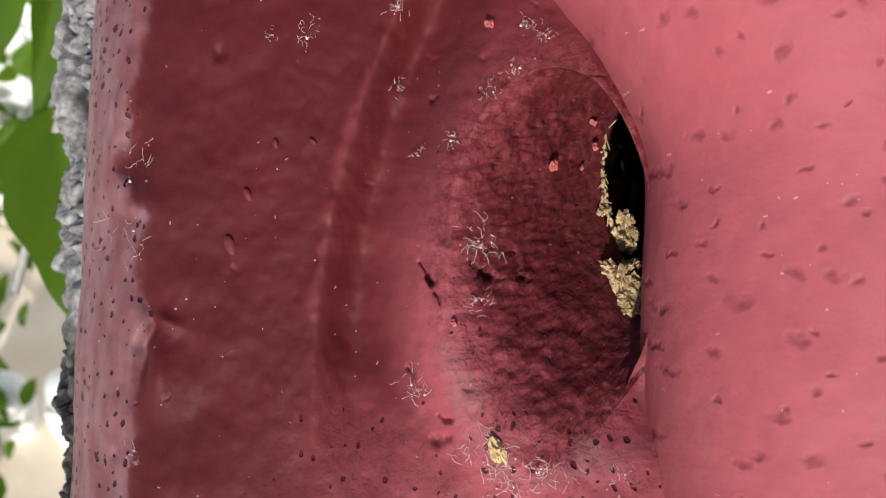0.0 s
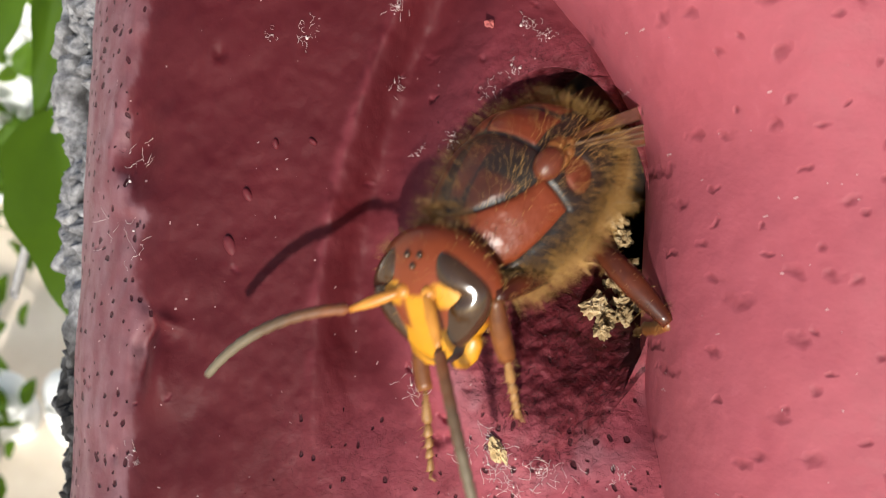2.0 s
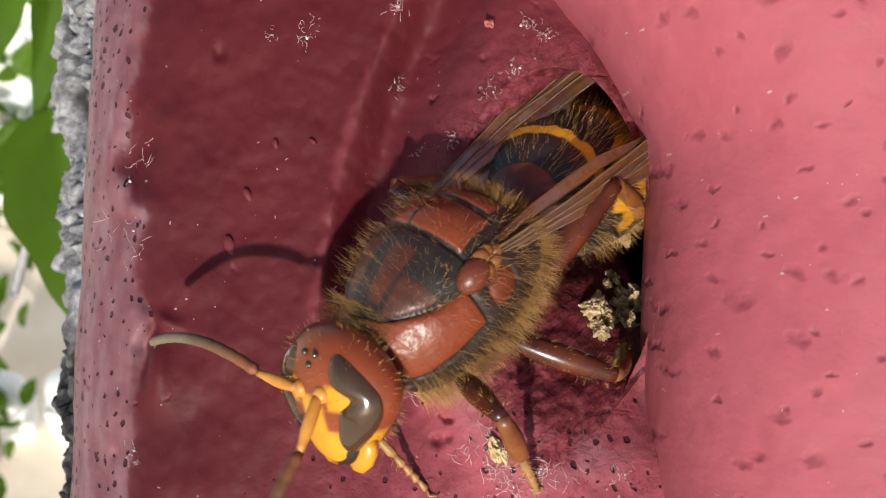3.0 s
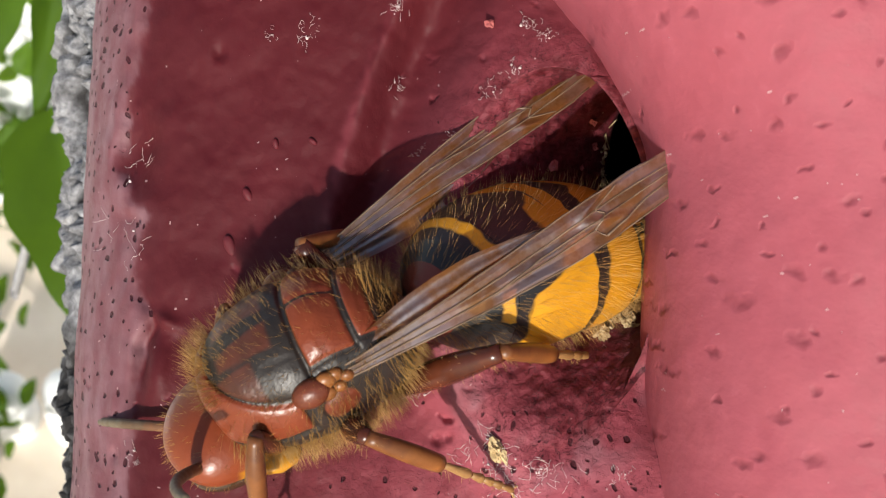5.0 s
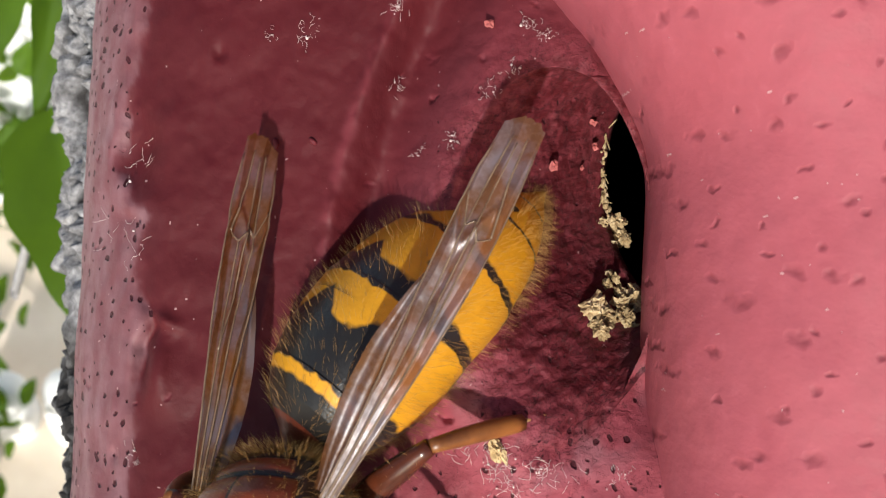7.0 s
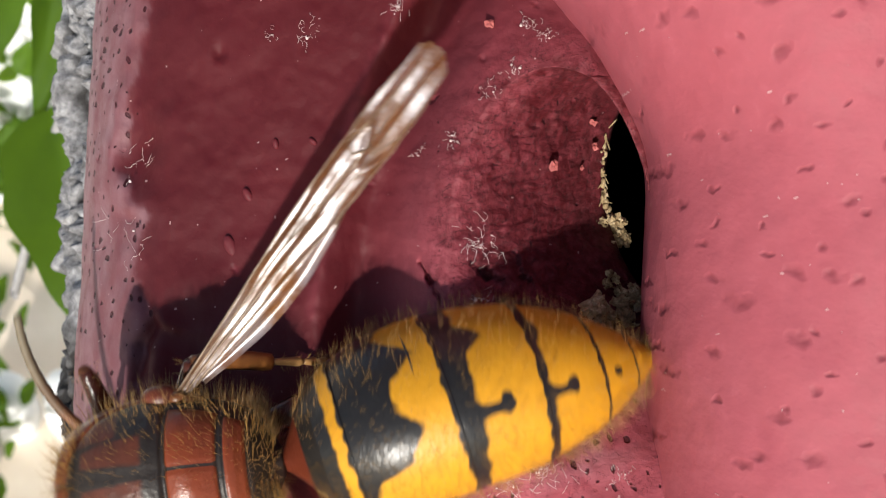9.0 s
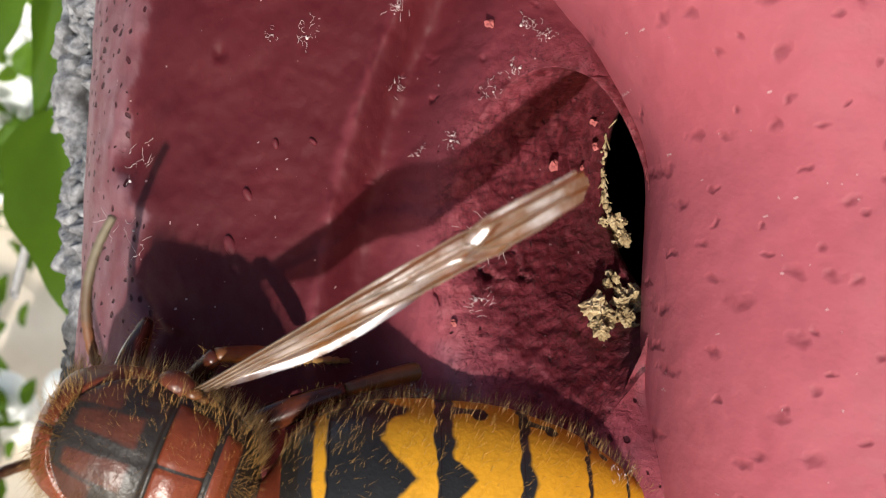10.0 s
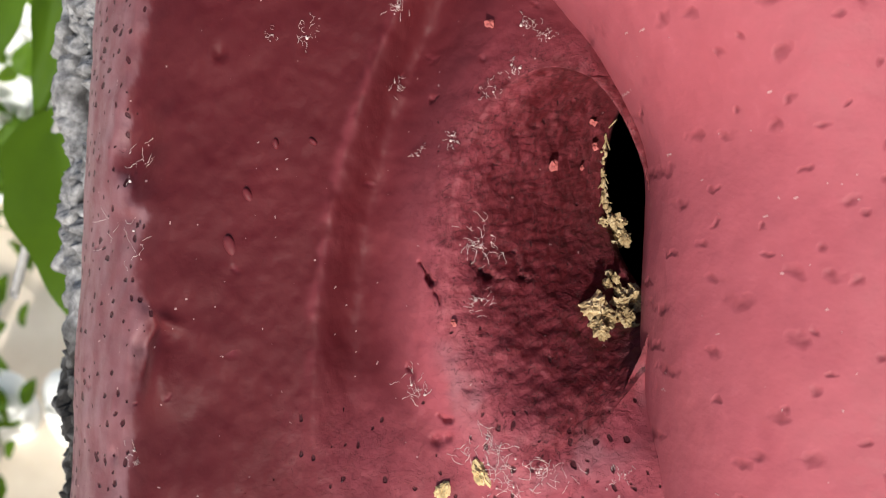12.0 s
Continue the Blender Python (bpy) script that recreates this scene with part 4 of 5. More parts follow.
        link_mesh("flagellum", *tube(lash, rad, 12), FLAGELLUM, ob)

    # wings, folded lengthwise into narrow pleated blades
    for s, key in ((1, "wing_left"), (-1, "wing_right")):
        cols, rows, long = 57, 110, 15.2
        v, f = [], []

        def blade(t, q, s=s):
            wide = 0.42 + 1.3 * step(-0.05, 0.74, t) - 0.3 * step(0.8, 1.0, t)
            x = long * t
            y = (q - 0.42) * wide - 0.22 * math.sin(math.pi * t) + 0.03 * rough(x, 0, q, 0.9, 2) * step(0.6, 1.0, q)
            if t > 0.9:
                x -= 0.5 * (abs(q - 0.4) * 1.7) ** 2 * (t - 0.9) * 10 + 0.10 * rough(q * 7, 1.0, 0, 1.0, 2) * step(0.95, 1.0, t)
            # three lengthwise folds, crossed by a soft kink where the veins meet
            fold = q * 2.4 + 0.3 * math.sin(2.9 * t) + 0.35 * rough(x * 0.22, q, 3.0, 1.0, 2) + 0.1
            ridge = abs(2 * (fold - math.floor(fold + 0.5)))
            z = (0.08 * wide * (ridge - 0.5)) * (0.45 + 0.55 * step(0.1, 0.5, t)) + 0.3 * math.sin(math.pi * t)
            z += 0.10 * math.exp(-((t - 0.73 - 0.05 * math.sin(q * 7)) / 0.02) ** 2) + 0.03 * rough(x * 0.6, y * 1.6, 0, 1.0, 3)
            return (x, s * y, z)
        for i in range(rows):
            for j in range(cols):
                v.append(blade(i / (rows - 1), j / (cols - 1)))
        f = rings_to_faces(rows, cols, False)
        wing = link_mesh("wing", v, f, MEMBRANE, root, label="translucent amber folded wing")
        moving[key] = wing
        for path in ([(0, 0.0), (0.5, 0.0), (0.97, 0.02)], [(0, 0.3), (0.4, 0.32), (0.7, 0.35), (0.72, 0.1)], [(0.02, 0.6), (0.45, 0.62), (0.72, 0.7), (0.97, 0.66)],
                     [(0.05, 0.98), (0.5, 0.99), (0.95, 0.97)], [(0.7, 0.35), (0.74, 0.55), (0.72, 0.7), (0.8, 0.95)], [(0.72, 0.12), (0.85, 0.3), (0.96, 0.33)],
                     [(0.42, 0.31), (0.55, 0.48), (0.73, 0.5), (0.95, 0.5)]):
            pts = []
            for (t0, q0), (t1, q1) in zip(path, path[1:]):
                for i in range(14):
                    t = t0 + (t1 - t0) * i / 14
                    x, y, z = blade(t, q0 + (q1 - q0) * i / 14)
                    pts.append((x, y, z + 0.02))
            link_mesh("wing_vein", *tube(pts, [0.045 * (1 - 0.45 * i / len(pts)) for i in range(len(pts))], 6), VEIN, wing)
        # the small hind wing tucked along its inner edge
        v = []
        for i in range(30):
            t = i / 29
            for j in range(7):
                q = j / 6
                x, y, z = blade(0.06 + 0.56 * t, 0.9)
                v.append((x, y + s * q * 0.95 * math.sin(math.pi * min(1, 0.12 + 0.86 * t)), z - 0.22 - 0.12 * math.cos(q * 9)))
        link_mesh("hind_wing", v, rings_to_faces(30, 7, False), MEMBRANE, wing)

    # six legs: thigh, shin and foot
    for i in range(6):
        u, w = UPPER[i // 2], LOWER[i // 2]
        pts, rad = [], []
        for k in range(15):
            t = k / 14
            pts.append((u * t, 0, 0.12 * math.sin(math.pi * t)))
            rad.append((0.30 + 0.26 * math.sin(math.pi * (0.12 + 0.8 * t)) ** 1.5) * (0.75 + 0.1 * (i // 2)))
        moving["femur", i] = link_mesh("femur", *tube(pts, rad, 14), FEMUR, root, label="dark rust-brown thigh")
        roots = []
        for k in range(110):
            t, a = rr.random(), rr.uniform(0, math.tau)
            o = Vector((0, math.cos(a), math.sin(a)))
            roots.append((Vector((u * t, 0, 0.1 * math.sin(math.pi * t))) + o * 0.38, o))
        hv, hf = hairs(roots, 0.34, 0.3, 50 + i, 0.008)
        link_mesh("fur", hv, hf, HAIR, moving["femur", i])
        shin = w * 0.47
        pts = [(shin * k / 11, 0, 0.10 * math.sin(math.pi * k / 11)) for k in range(12)]
        rad = [0.2 + 0.16 * math.sin(math.pi * min(1, 0.1 + 0.62 * k / 11)) for k in range(12)]
        tibia = link_mesh("tibia", *tube(pts, rad, 12), TIBIA, root, label="orange-brown shin with short hairs")
        moving["tibia", i] = tibia
        foot, x = ([], []), shin - 0.05
        for share, thick in ((0.42, 0.17), (0.17, 0.16), (0.14, 0.15), (0.12, 0.15), (0.17, 0.13)):
            long = (w - shin) * share
            add(foot, tube([(x, 0, 0), (x + long * 0.3, 0, 0.02), (x + long * 0.85, 0, 0.03), (x + long, 0, 0.0)], [thick * 0.6, thick * 0.8, thick * 1.15, thick * 0.7], 10))
            x += long * 0.97
        for s in (1, -1):
            add(foot, tube([(x - 0.05, s * 0.05, 0), (x + 0.2, s * 0.22, 0.05), (x + 0.36, s * 0.24, -0.16)], [0.07, 0.055, 0.02], 6))
        link_mesh("tarsus", *foot, TARSUS, tibia, label="straw-coloured jointed foot with claws")
        roots = []
        for k in range(90):
            t, a = rr.random(), rr.uniform(0, math.tau)
            o = Vector((0, math.cos(a), math.sin(a)))
            roots.append((Vector((w * t, 0, 0)) + o * 0.17, o))
        hv, hf = hairs(roots, 0.3, 0.5, 20 + i, 0.009)
        link_mesh("fur", hv, hf, HAIR, tibia)
    return moving


# ---- crumbs, flakes and threads about the entrance ----
def crumb_material():
    m, n, l, b = material("nest_crumb")
    tex = noise_node(n, l, 2600, 6, 0.7)
    info = n.new("ShaderNodeObjectInfo")
    dark = ramp(n, l, tex.outputs["Fac"], [(0.32, (0.05, 0.03, 0.014)), (0.5, (0.27, 0.18, 0.08)), (0.68, (0.52, 0.4, 0.22))])
    pale = ramp(n, l, tex.outputs["Fac"], [(0.3, (0.16, 0.1, 0.045)), (0.5, (0.5, 0.37, 0.2)), (0.7, (0.78, 0.68, 0.48))])
    l.new(mix(n, l, info.outputs["Random"], dark.outputs["Color"], pale.outputs["Color"]), b.inputs["Base Color"])
    b.inputs["Roughness"].default_value = 0.9
    bump(n, l, tex.outputs["Fac"], b, 0.12 * MM, 1.0)
    return m


CRUMB = crumb_material()
PALE_CRUMB = plain("pale_crumb", (0.34, 0.23, 0.1), (0.68, 0.52, 0.28), 2200, 0.85, 0.06 * MM)
WEB = plain("dusty_thread", (0.45, 0.36, 0.35), (0.72, 0.62, 0.6), 600, 0.8)
FLAKE = plain("loose_pink_flake", (0.3, 0.06, 0.06), (0.46, 0.14, 0.125), 900, 0.7, 0.05 * MM)


def crumb_shape(size, seed):
    """A knobbly torn scrap of chewed wood."""
    rnd = random.Random(seed)
    shift = Vector((rnd.uniform(0, 50), rnd.uniform(0, 50), 0))
    stretch = [size * rnd.uniform(0.7, 1.35) for _ in range(3)]

    def torn(p, d):
        k = 1 + 0.8 * noise.noise(d * 1.6 + shift) + 0.55 * noise.noise(d * 4.1 + shift) + 0.3 * noise.noise(d * 9 + shift)
        return p * max(0.25, k)
    return ball((0, 0, 0), stretch, 18, 22, torn)


def nearer(p):
    """Settle a scrap on the wall of the entrance."""
    w = -6.3 + (p[2] + 8.5) * 0.62 + 1.5 * step(0.4, -1.4, p[1])
    return (p[0] * (43 - w) / (43 - p[2]), p[1] * (43 - w) / (43 - p[2]), w)


def build_crumbs():
    """Scraps of nest wood in the mouth of the hole, pushed aside as the hornet climbs out: the place before and after."""
    places = [
        ((6.7, 1.6, -8.3), (6.6, 1.15, -8.3), 0.34), ((7.6, 1.2, -8.2), (7.25, 1.1, -8.1), 0.36), ((7.9, 0.75, -8.1), (7.55, 0.5, -8.0), 0.36), ((7.25, 0.55, -8.1), (6.95, 0.2, -8.0), 0.40),
        ((7.5, 0.2, -8.0), (6.5, 0.4, -8.2), 0.32), ((7.1, -0.5, -8.2), (7.0, -0.6, -8.2), 0.30), ((7.5, -0.7, -8.0), (6.9, -1.15, -7.8), 0.27), ((8.1, -0.7, -8.0), (6.75, -1.5, -7.2), 0.26),
        ((7.0, -0.95, -7.4), (5.85, -2.3, -4.9), 0.42), ((7.45, -1.25, -7.6), (6.45, -2.65, -5.4), 0.46), ((7.9, -1.4, -7.8), (7.1, -2.3, -6.7), 0.42), ((8.2, -1.7, -7.8), (7.7, -2.25, -7.5), 0.42),
        ((7.4, -1.9, -7.6), (8.1, -2.1, -7.4), 0.40), ((7.9, -2.2, -7.4), (7.3, -2.85, -6.1), 0.34), ((7.5, -2.5, -7.0), (6.1, -3.15, -4.3), 0.34), ((8.1, -2.5, -7.3), (8.0, -1.75, -7.9), 0.30),
        ((7.8, 0.2, -8.3), (7.3, -1.95, -7.4), 0.36), ((6.9, 0.2, -8.4), (6.1, -2.75, -4.9), 0.30)]
    places = [(nearer(a), nearer(b), size) for a, b, size in places]
    rnd = random.Random(30)
    for before, after, size in places[:]:
        for _ in range(2):
            off = [rnd.gauss(0, 0.22) for _ in range(3)]
            places.append((tuple(a + o for a, o in zip(before, off)), tuple(a + o for a, o in zip(after, off)), size * rnd.uniform(0.3, 0.6)))
    made = []
    for k, (before, after, size) in enumerate(places):
        v, f = crumb_shape(size * 0.8, 40 + k)
        ob = link_mesh("nest_crumb", v, f, CRUMB, smooth=False)
        tagged(ob, "straw-coloured scrap of chewed nest wood in the hole", "crumb", "nest crumbs")
        made.append((ob, before, after))
    return made


CRUMBS = build_crumbs()


def build_loose(name, label, category, size, at, spin, seed, mat):
    v, f = crumb_shape(size, seed)
    v = [(x, y, z * 0.55) for x, y, z in v]
    ob = link_mesh(name, v, f, mat, smooth=False)
    ob.matrix_world = TILT @ Matrix.Translation(Vector(at) * MM) @ pose(0, 0, 0, *spin)
    return tagged(ob, label, category)


YELLOW_CRUMB = build_loose("wood_crumb", "yellow wood crumb on the lower rim of the hole", "crumb", 0.30, (1.85, -6.9, 1.55), (0, 0, 30), 71, PALE_CRUMB)
SECOND_CRUMB = build_loose("wood_crumb", "small yellow wood crumb below the hole", "crumb", 0.26, (-0.1, -9.4, 0.75), (0, 0, 70), 72, PALE_CRUMB)


def build_flakes():
    for u, v, w, size, seed in ((4.15, 3.13, -2.95, 0.30, 1), (1.68, 8.2, -1.45, 0.24, 2), (5.9, 4.95, -5.0, 0.2, 3), (5.45, 3.2, -4.9, 0.13, 4), (0.36, -2.6, 0.5, 0.14, 5), (6.0, 4.05, -5.3, 0.2, 6)):
        rnd = random.Random(seed)
        verts, n = [], 11
        ring = [(math.tau * j / n, size * rnd.uniform(0.6, 1.1)) for j in range(n)]
        for lift, k in ((0.0, 0.9), (0.07, 1.0), (0.11, 0.8), (0.13, 0.02)):
            verts += [(r * k * math.cos(a) * 0.75, r * k * math.sin(a), lift + 0.05 * math.sin(3 * a + seed)) for a, r in ring]
        ob = link_mesh("paint_flake", verts, rings_to_faces(4, n), FLAKE, smooth=False)
        ob.matrix_world = TILT @ pose(u * MM, v * MM, w * MM, rnd.uniform(-15, 15), rnd.uniform(10, 40), rnd.uniform(0, 90))
        tagged(ob, "loose flake of pink paint", "paint flake", "paint flakes")


build_flakes()


def build_threads():
    """Tufts of dusty spider thread that cling to the paint."""
    rnd = random.Random(9)
    for u, v, w, nu, nv, nw, reach, count in (
            (-5.18, 8.15, -3.66, 0, 0.1, 1, 0.55, 9), (-6.63, 8.2, -3.96, -0.2, 0.2, 1, 0.3, 5), (1.64, 5.69, -0.62, -0.3, 0.2, 0.9, 0.35, 6), (1.3, 0.3, -0.6, 0.5, 0, 0.8, 0.75, 16),
            (0.32, 3.98, -0.72, -0.5, 0.1, 0.85, 0.3, 8), (3.08, 8.1, -0.95, -0.26, 0.5, 0.8, 0.4, 8), (2.1, -7.7, 1.5, -0.5, 0, 0.86, 0.9, 18), (3.5, -7.6, 1.95, -0.3, 0, 0.95, 0.7, 14),
            (1.3, -6.9, 1.2, -0.4, 0, 0.9, 0.8, 14), (-1.81, 6.28, -3.4, 0.5, 0, 0.85, 0.35, 7), (-0.92, 3.57, -1.9, -0.6, 0.2, 0.7, 0.3, 5), (-11.7, -7.9, -3.1, -0.25, 0.2, 0.95, 0.35, 8),
            (-1.79, 9.1, -2.7, -0.3, 0.3, 0.9, 0.45, 12), (2.5, 6.5, -0.5, 0, 0.1, 1, 0.3, 8), (1.4, 2.4, -1.2, 0.6, 0, 0.8, 0.7, 10), (-0.88, -5.0, -0.2, -0.5, 0.1, 0.85, 0.6, 10),
            (5.95, -7.5, 2.4, 0, -0.2, 1, 0.35, 6), (-12.2, 0.4, -4.0, -0.4, 0, 0.9, 0.9, 6), (1.2, -1.8, 0.1, 0.2, 0.2, 1, 0.5, 8), (3.66, 7.6, -0.45, -0.2, 0.3, 0.9, 0.25, 8),
            (-11.9, 3.2, -4.6, -0.4, 0, 0.9, 0.8, 4), (0.0, 1.2, -0.6, -0.5, 0, 0.8, 0.4, 5)):
        up = Vector((nu, nv, nw)).normalized()
        side = up.orthogonal().normalized()
        other = up.cross(side)
        whole = ([], [])
        for _ in range(count * 2):
            a, p = rnd.uniform(0, math.tau), [rnd.gauss(0, 0.6) * reach, rnd.gauss(0, 0.6) * reach, 0.05]
            pts, bend = [], rnd.gauss(0, 0.22)
            for i in range(7):
                pts.append(tuple(side * p[0] + other * p[1] + up * p[2]))
                a += bend + rnd.gauss(0, 0.3)
                stride = reach * rnd.uniform(0.05, 0.16)
                p = [p[0] + stride * math.cos(a), p[1] + stride * math.sin(a), 0.04 + rnd.uniform(0, 0.12)]
            add(whole, tube(pts, [0.0065 * rnd.uniform(0.5, 1.6) for _ in pts], 4))
        for _ in range(count // 4):
            c = side * rnd.gauss(0, 0.4) * reach + other * rnd.gauss(0, 0.4) * reach + up * 0.04
            add(whole, ball(tuple(c), [rnd.uniform(0.03, 0.07) for _ in range(3)], 5, 6))
        ob = link_mesh("cobweb", whole[0], whole[1], WEB)
        ob.matrix_world = TILT @ Matrix.Translation(Vector((u, v, w)) * MM)
        tagged(ob, "wisp of dusty pale spider thread on the paint", "cobweb", "cobweb wisps")


build_threads()


def build_crust():
    """A ragged pale crust along the inner edge of the entrance."""
    rnd = random.Random(21)
    whole = ([], [])
    for i in range(70):
        t = rnd.random() ** 0.8
        p = Vector((6.45 + 0.33 * abs(2 * t - 0.9) ** 2 + rnd.gauss(0, 0.06), 5.2 - 4.4 * t, -6.2 + rnd.gauss(0, 0.12)))
        s = rnd.uniform(0.04, 0.13) * (0.5 + t)
        add(whole, ball(tuple(p), (s * rnd.uniform(0.5, 1), s * rnd.uniform(0.8, 1.6), s), 5, 7))
        if i % 3 == 0:
            d = Vector((rnd.gauss(0.1, 0.2), rnd.gauss(0, 0.3), rnd.gauss(0, 0.1)))
            add(whole, tube([tuple(p), tuple(p + d * 0.6), tuple(p + d)], [0.03, 0.025, 0.012], 4))
    ob = link_mesh("crust", whole[0], whole[1], CRUMB, smooth=False)
    ob.matrix_world = TILT
    tagged(ob, "ragged pale crust along the inner edge of the hole", "crust", kind="stuff")


build_crust()


# ---- how the hornet moves ----
def on_picture(u, v, w, rx, ry, rz):
    """A pose over the face of the ornament, in millimetres and degrees."""
    return TILT @ pose(u * MM, v * MM, w * MM, rx, ry, rz)


def joint(at, rx, ry, rz):
    return pose(*(at * MM), rx, ry, rz)


HORNET_WAY = [
    (0, on_picture(9.60, 5.20, -25.00, 94.2, -67.1, -143.7)),
    (0.5, on_picture(9.60, 5.20, -22.00, 94.2, -67.1, -143.7)),
    (0.8, on_picture(9.80, 3.50, -13.50, 94.2, -67.1, -143.7)),
    (1, on_picture(9.90, 2.14, -8.87, 94.2, -67.1, -143.7)),
    (1.2, on_picture(8.40, 1.44, -5.67, 94.2, -67.1, -143.7)),
    (1.3, on_picture(7.56, 1.25, -4.94, 94.3, -60.4, -143.1)),
    (1.5, on_picture(8.40, -0.15, -2.97, 97.1, -49.1, -143.0)),
    (1.7, on_picture(6.14, 1.28, -1.36, 98.8, -24.0, -144.9)),
    (2, on_picture(2.90, 2.10, 0.75, 66.0, -21.0, -128.0)),
    (2.5, on_picture(1.22, -0.94, 2.99, 53.8, -19.1, -125.2)),
    (3, on_picture(0.10, -0.99, 2.55, 54.5, -16.5, -128.7)),
    (3.2, on_picture(-0.39, -1.36, 2.43, 55.0, -16.0, -128.1)),
    (4.8, on_picture(-4.00, -3.37, 2.52, 44.4, 4.0, -151.6)),
    (5, on_picture(-4.32, -3.43, 2.47, 43.6, 5.0, -152.2)),
    (5.2, on_picture(-4.41, -3.95, 2.45, 46.1, 4.0, -149.9)),
    (5.5, on_picture(-5.99, -7.84, 3.92, 28.5, -9.1, -121.5)),
    (6, on_picture(-5.88, -8.51, 4.41, 37.7, -18.3, -109.3)),
    (6.5, on_picture(-6.28, -9.34, 3.22, 32.7, -21.9, -104.7)),
    (7, on_picture(-5.73, -9.82, 3.38, 29.0, -30.5, -95.8)),
    (7.2, on_picture(-5.58, -10.06, 3.72, 28.0, -34.0, -99.2)),
    (8.8, on_picture(-7.95, -7.46, 0.44, 24.9, 3.6, -146.9)),
    (9, on_picture(-8.90, -7.59, 2.14, 13.9, 1.0, -172.0)),
    (9.5, on_picture(-9.41, -6.72, 3.46, 10.1, -10.4, 166.2)),
    (10, on_picture(-9.47, -6.87, 2.92, 8.6, -5.3, 159.6)),
    (10.5, on_picture(-9.89, -8.55, 2.49, 19.2, -6.9, 174.0)),
    (11, on_picture(-10.28, -9.07, 2.00, 23.7, -11.8, 177.5)),
    (11.2, on_picture(-9.64, -7.65, 2.83, 11.6, -2.9, 169.2)),
    (11.3, on_picture(-9.29, -6.05, 3.23, -14.7, -2.6, 159.4)),
    (11.4, on_picture(-8.00, -10.00, 1.60, 30.0, -13.7, 150.0)),
    (11.5, on_picture(-8.20, -9.80, 1.90, 30.0, -15.6, 148.0)),
    (11.7, on_picture(-9.40, -9.70, 2.60, 32.0, -18.0, 142.0)),
    (11.8, on_picture(-32.00, -2.00, 12.00, 33.3, -25.6, 121.5)),
    (12, on_picture(-70.00, 16.00, 20.00, 33.3, -25.6, 121.5)),
]
ABDOMEN_WAY = [
    (0, joint(WAIST, 0, 20.0, 9.0)),
    (1, joint(WAIST, 0, 25.0, 9.0)),
    (1.2, joint(WAIST, 0, 25.0, 12.0)),
    (1.3, joint(WAIST, 0, 18.0, 16.0)),
    (1.5, joint(WAIST, 0, 20.0, 30.0)),
    (1.7, joint(WAIST, 0, 5.0, 44.0)),
    (2, joint(WAIST, 0, -36.0, 44.0)),
    (2.5, joint(WAIST, 0, -38.0, 37.0)),
    (3, joint(WAIST, 0, -38.0, 36.0)),
    (3.2, joint(WAIST, 0, -38.0, 35.0)),
    (4.8, joint(WAIST, 2.6, -37.0, 31.8)),
    (5, joint(WAIST, 2.0, -37.5, 30.3)),
    (5.2, joint(WAIST, -0.9, -37.2, 29.6)),
    (5.5, joint(WAIST, 30.1, -40.0, -19.0)),
    (6, joint(WAIST, 6.4, -33.0, -29.0)),
    (6.5, joint(WAIST, 9.6, -21.1, -35.7)),
    (7, joint(WAIST, 17.0, -8.0, -34.0)),
    (7.2, joint(WAIST, 18.9, -6.0, -32.0)),
    (8.8, joint(WAIST, 36.4, -9.7, -10.8)),
    (9, joint(WAIST, 35.1, -3.5, 11.4)),
    (9.5, joint(WAIST, 21.0, 6.8, 14.8)),
    (10, joint(WAIST, 15.3, 2.8, 17.6)),
    (10.5, joint(WAIST, 20.1, 13.0, 6.0)),
    (11, joint(WAIST, 17.2, 18.2, 1.8)),
    (11.2, joint(WAIST, 15.5, 1.3, 8.5)),
    (11.3, joint(WAIST, 15.5, -13.6, -11.0)),
    (11.4, joint(WAIST, 0, 5.7, 0.0)),
    (11.5, joint(WAIST, 0, 5.7, 0.0)),
    (11.7, joint(WAIST, 0, 5.7, 0.0)),
    (12, joint(WAIST, 0, 5.7, 0.0)),
]
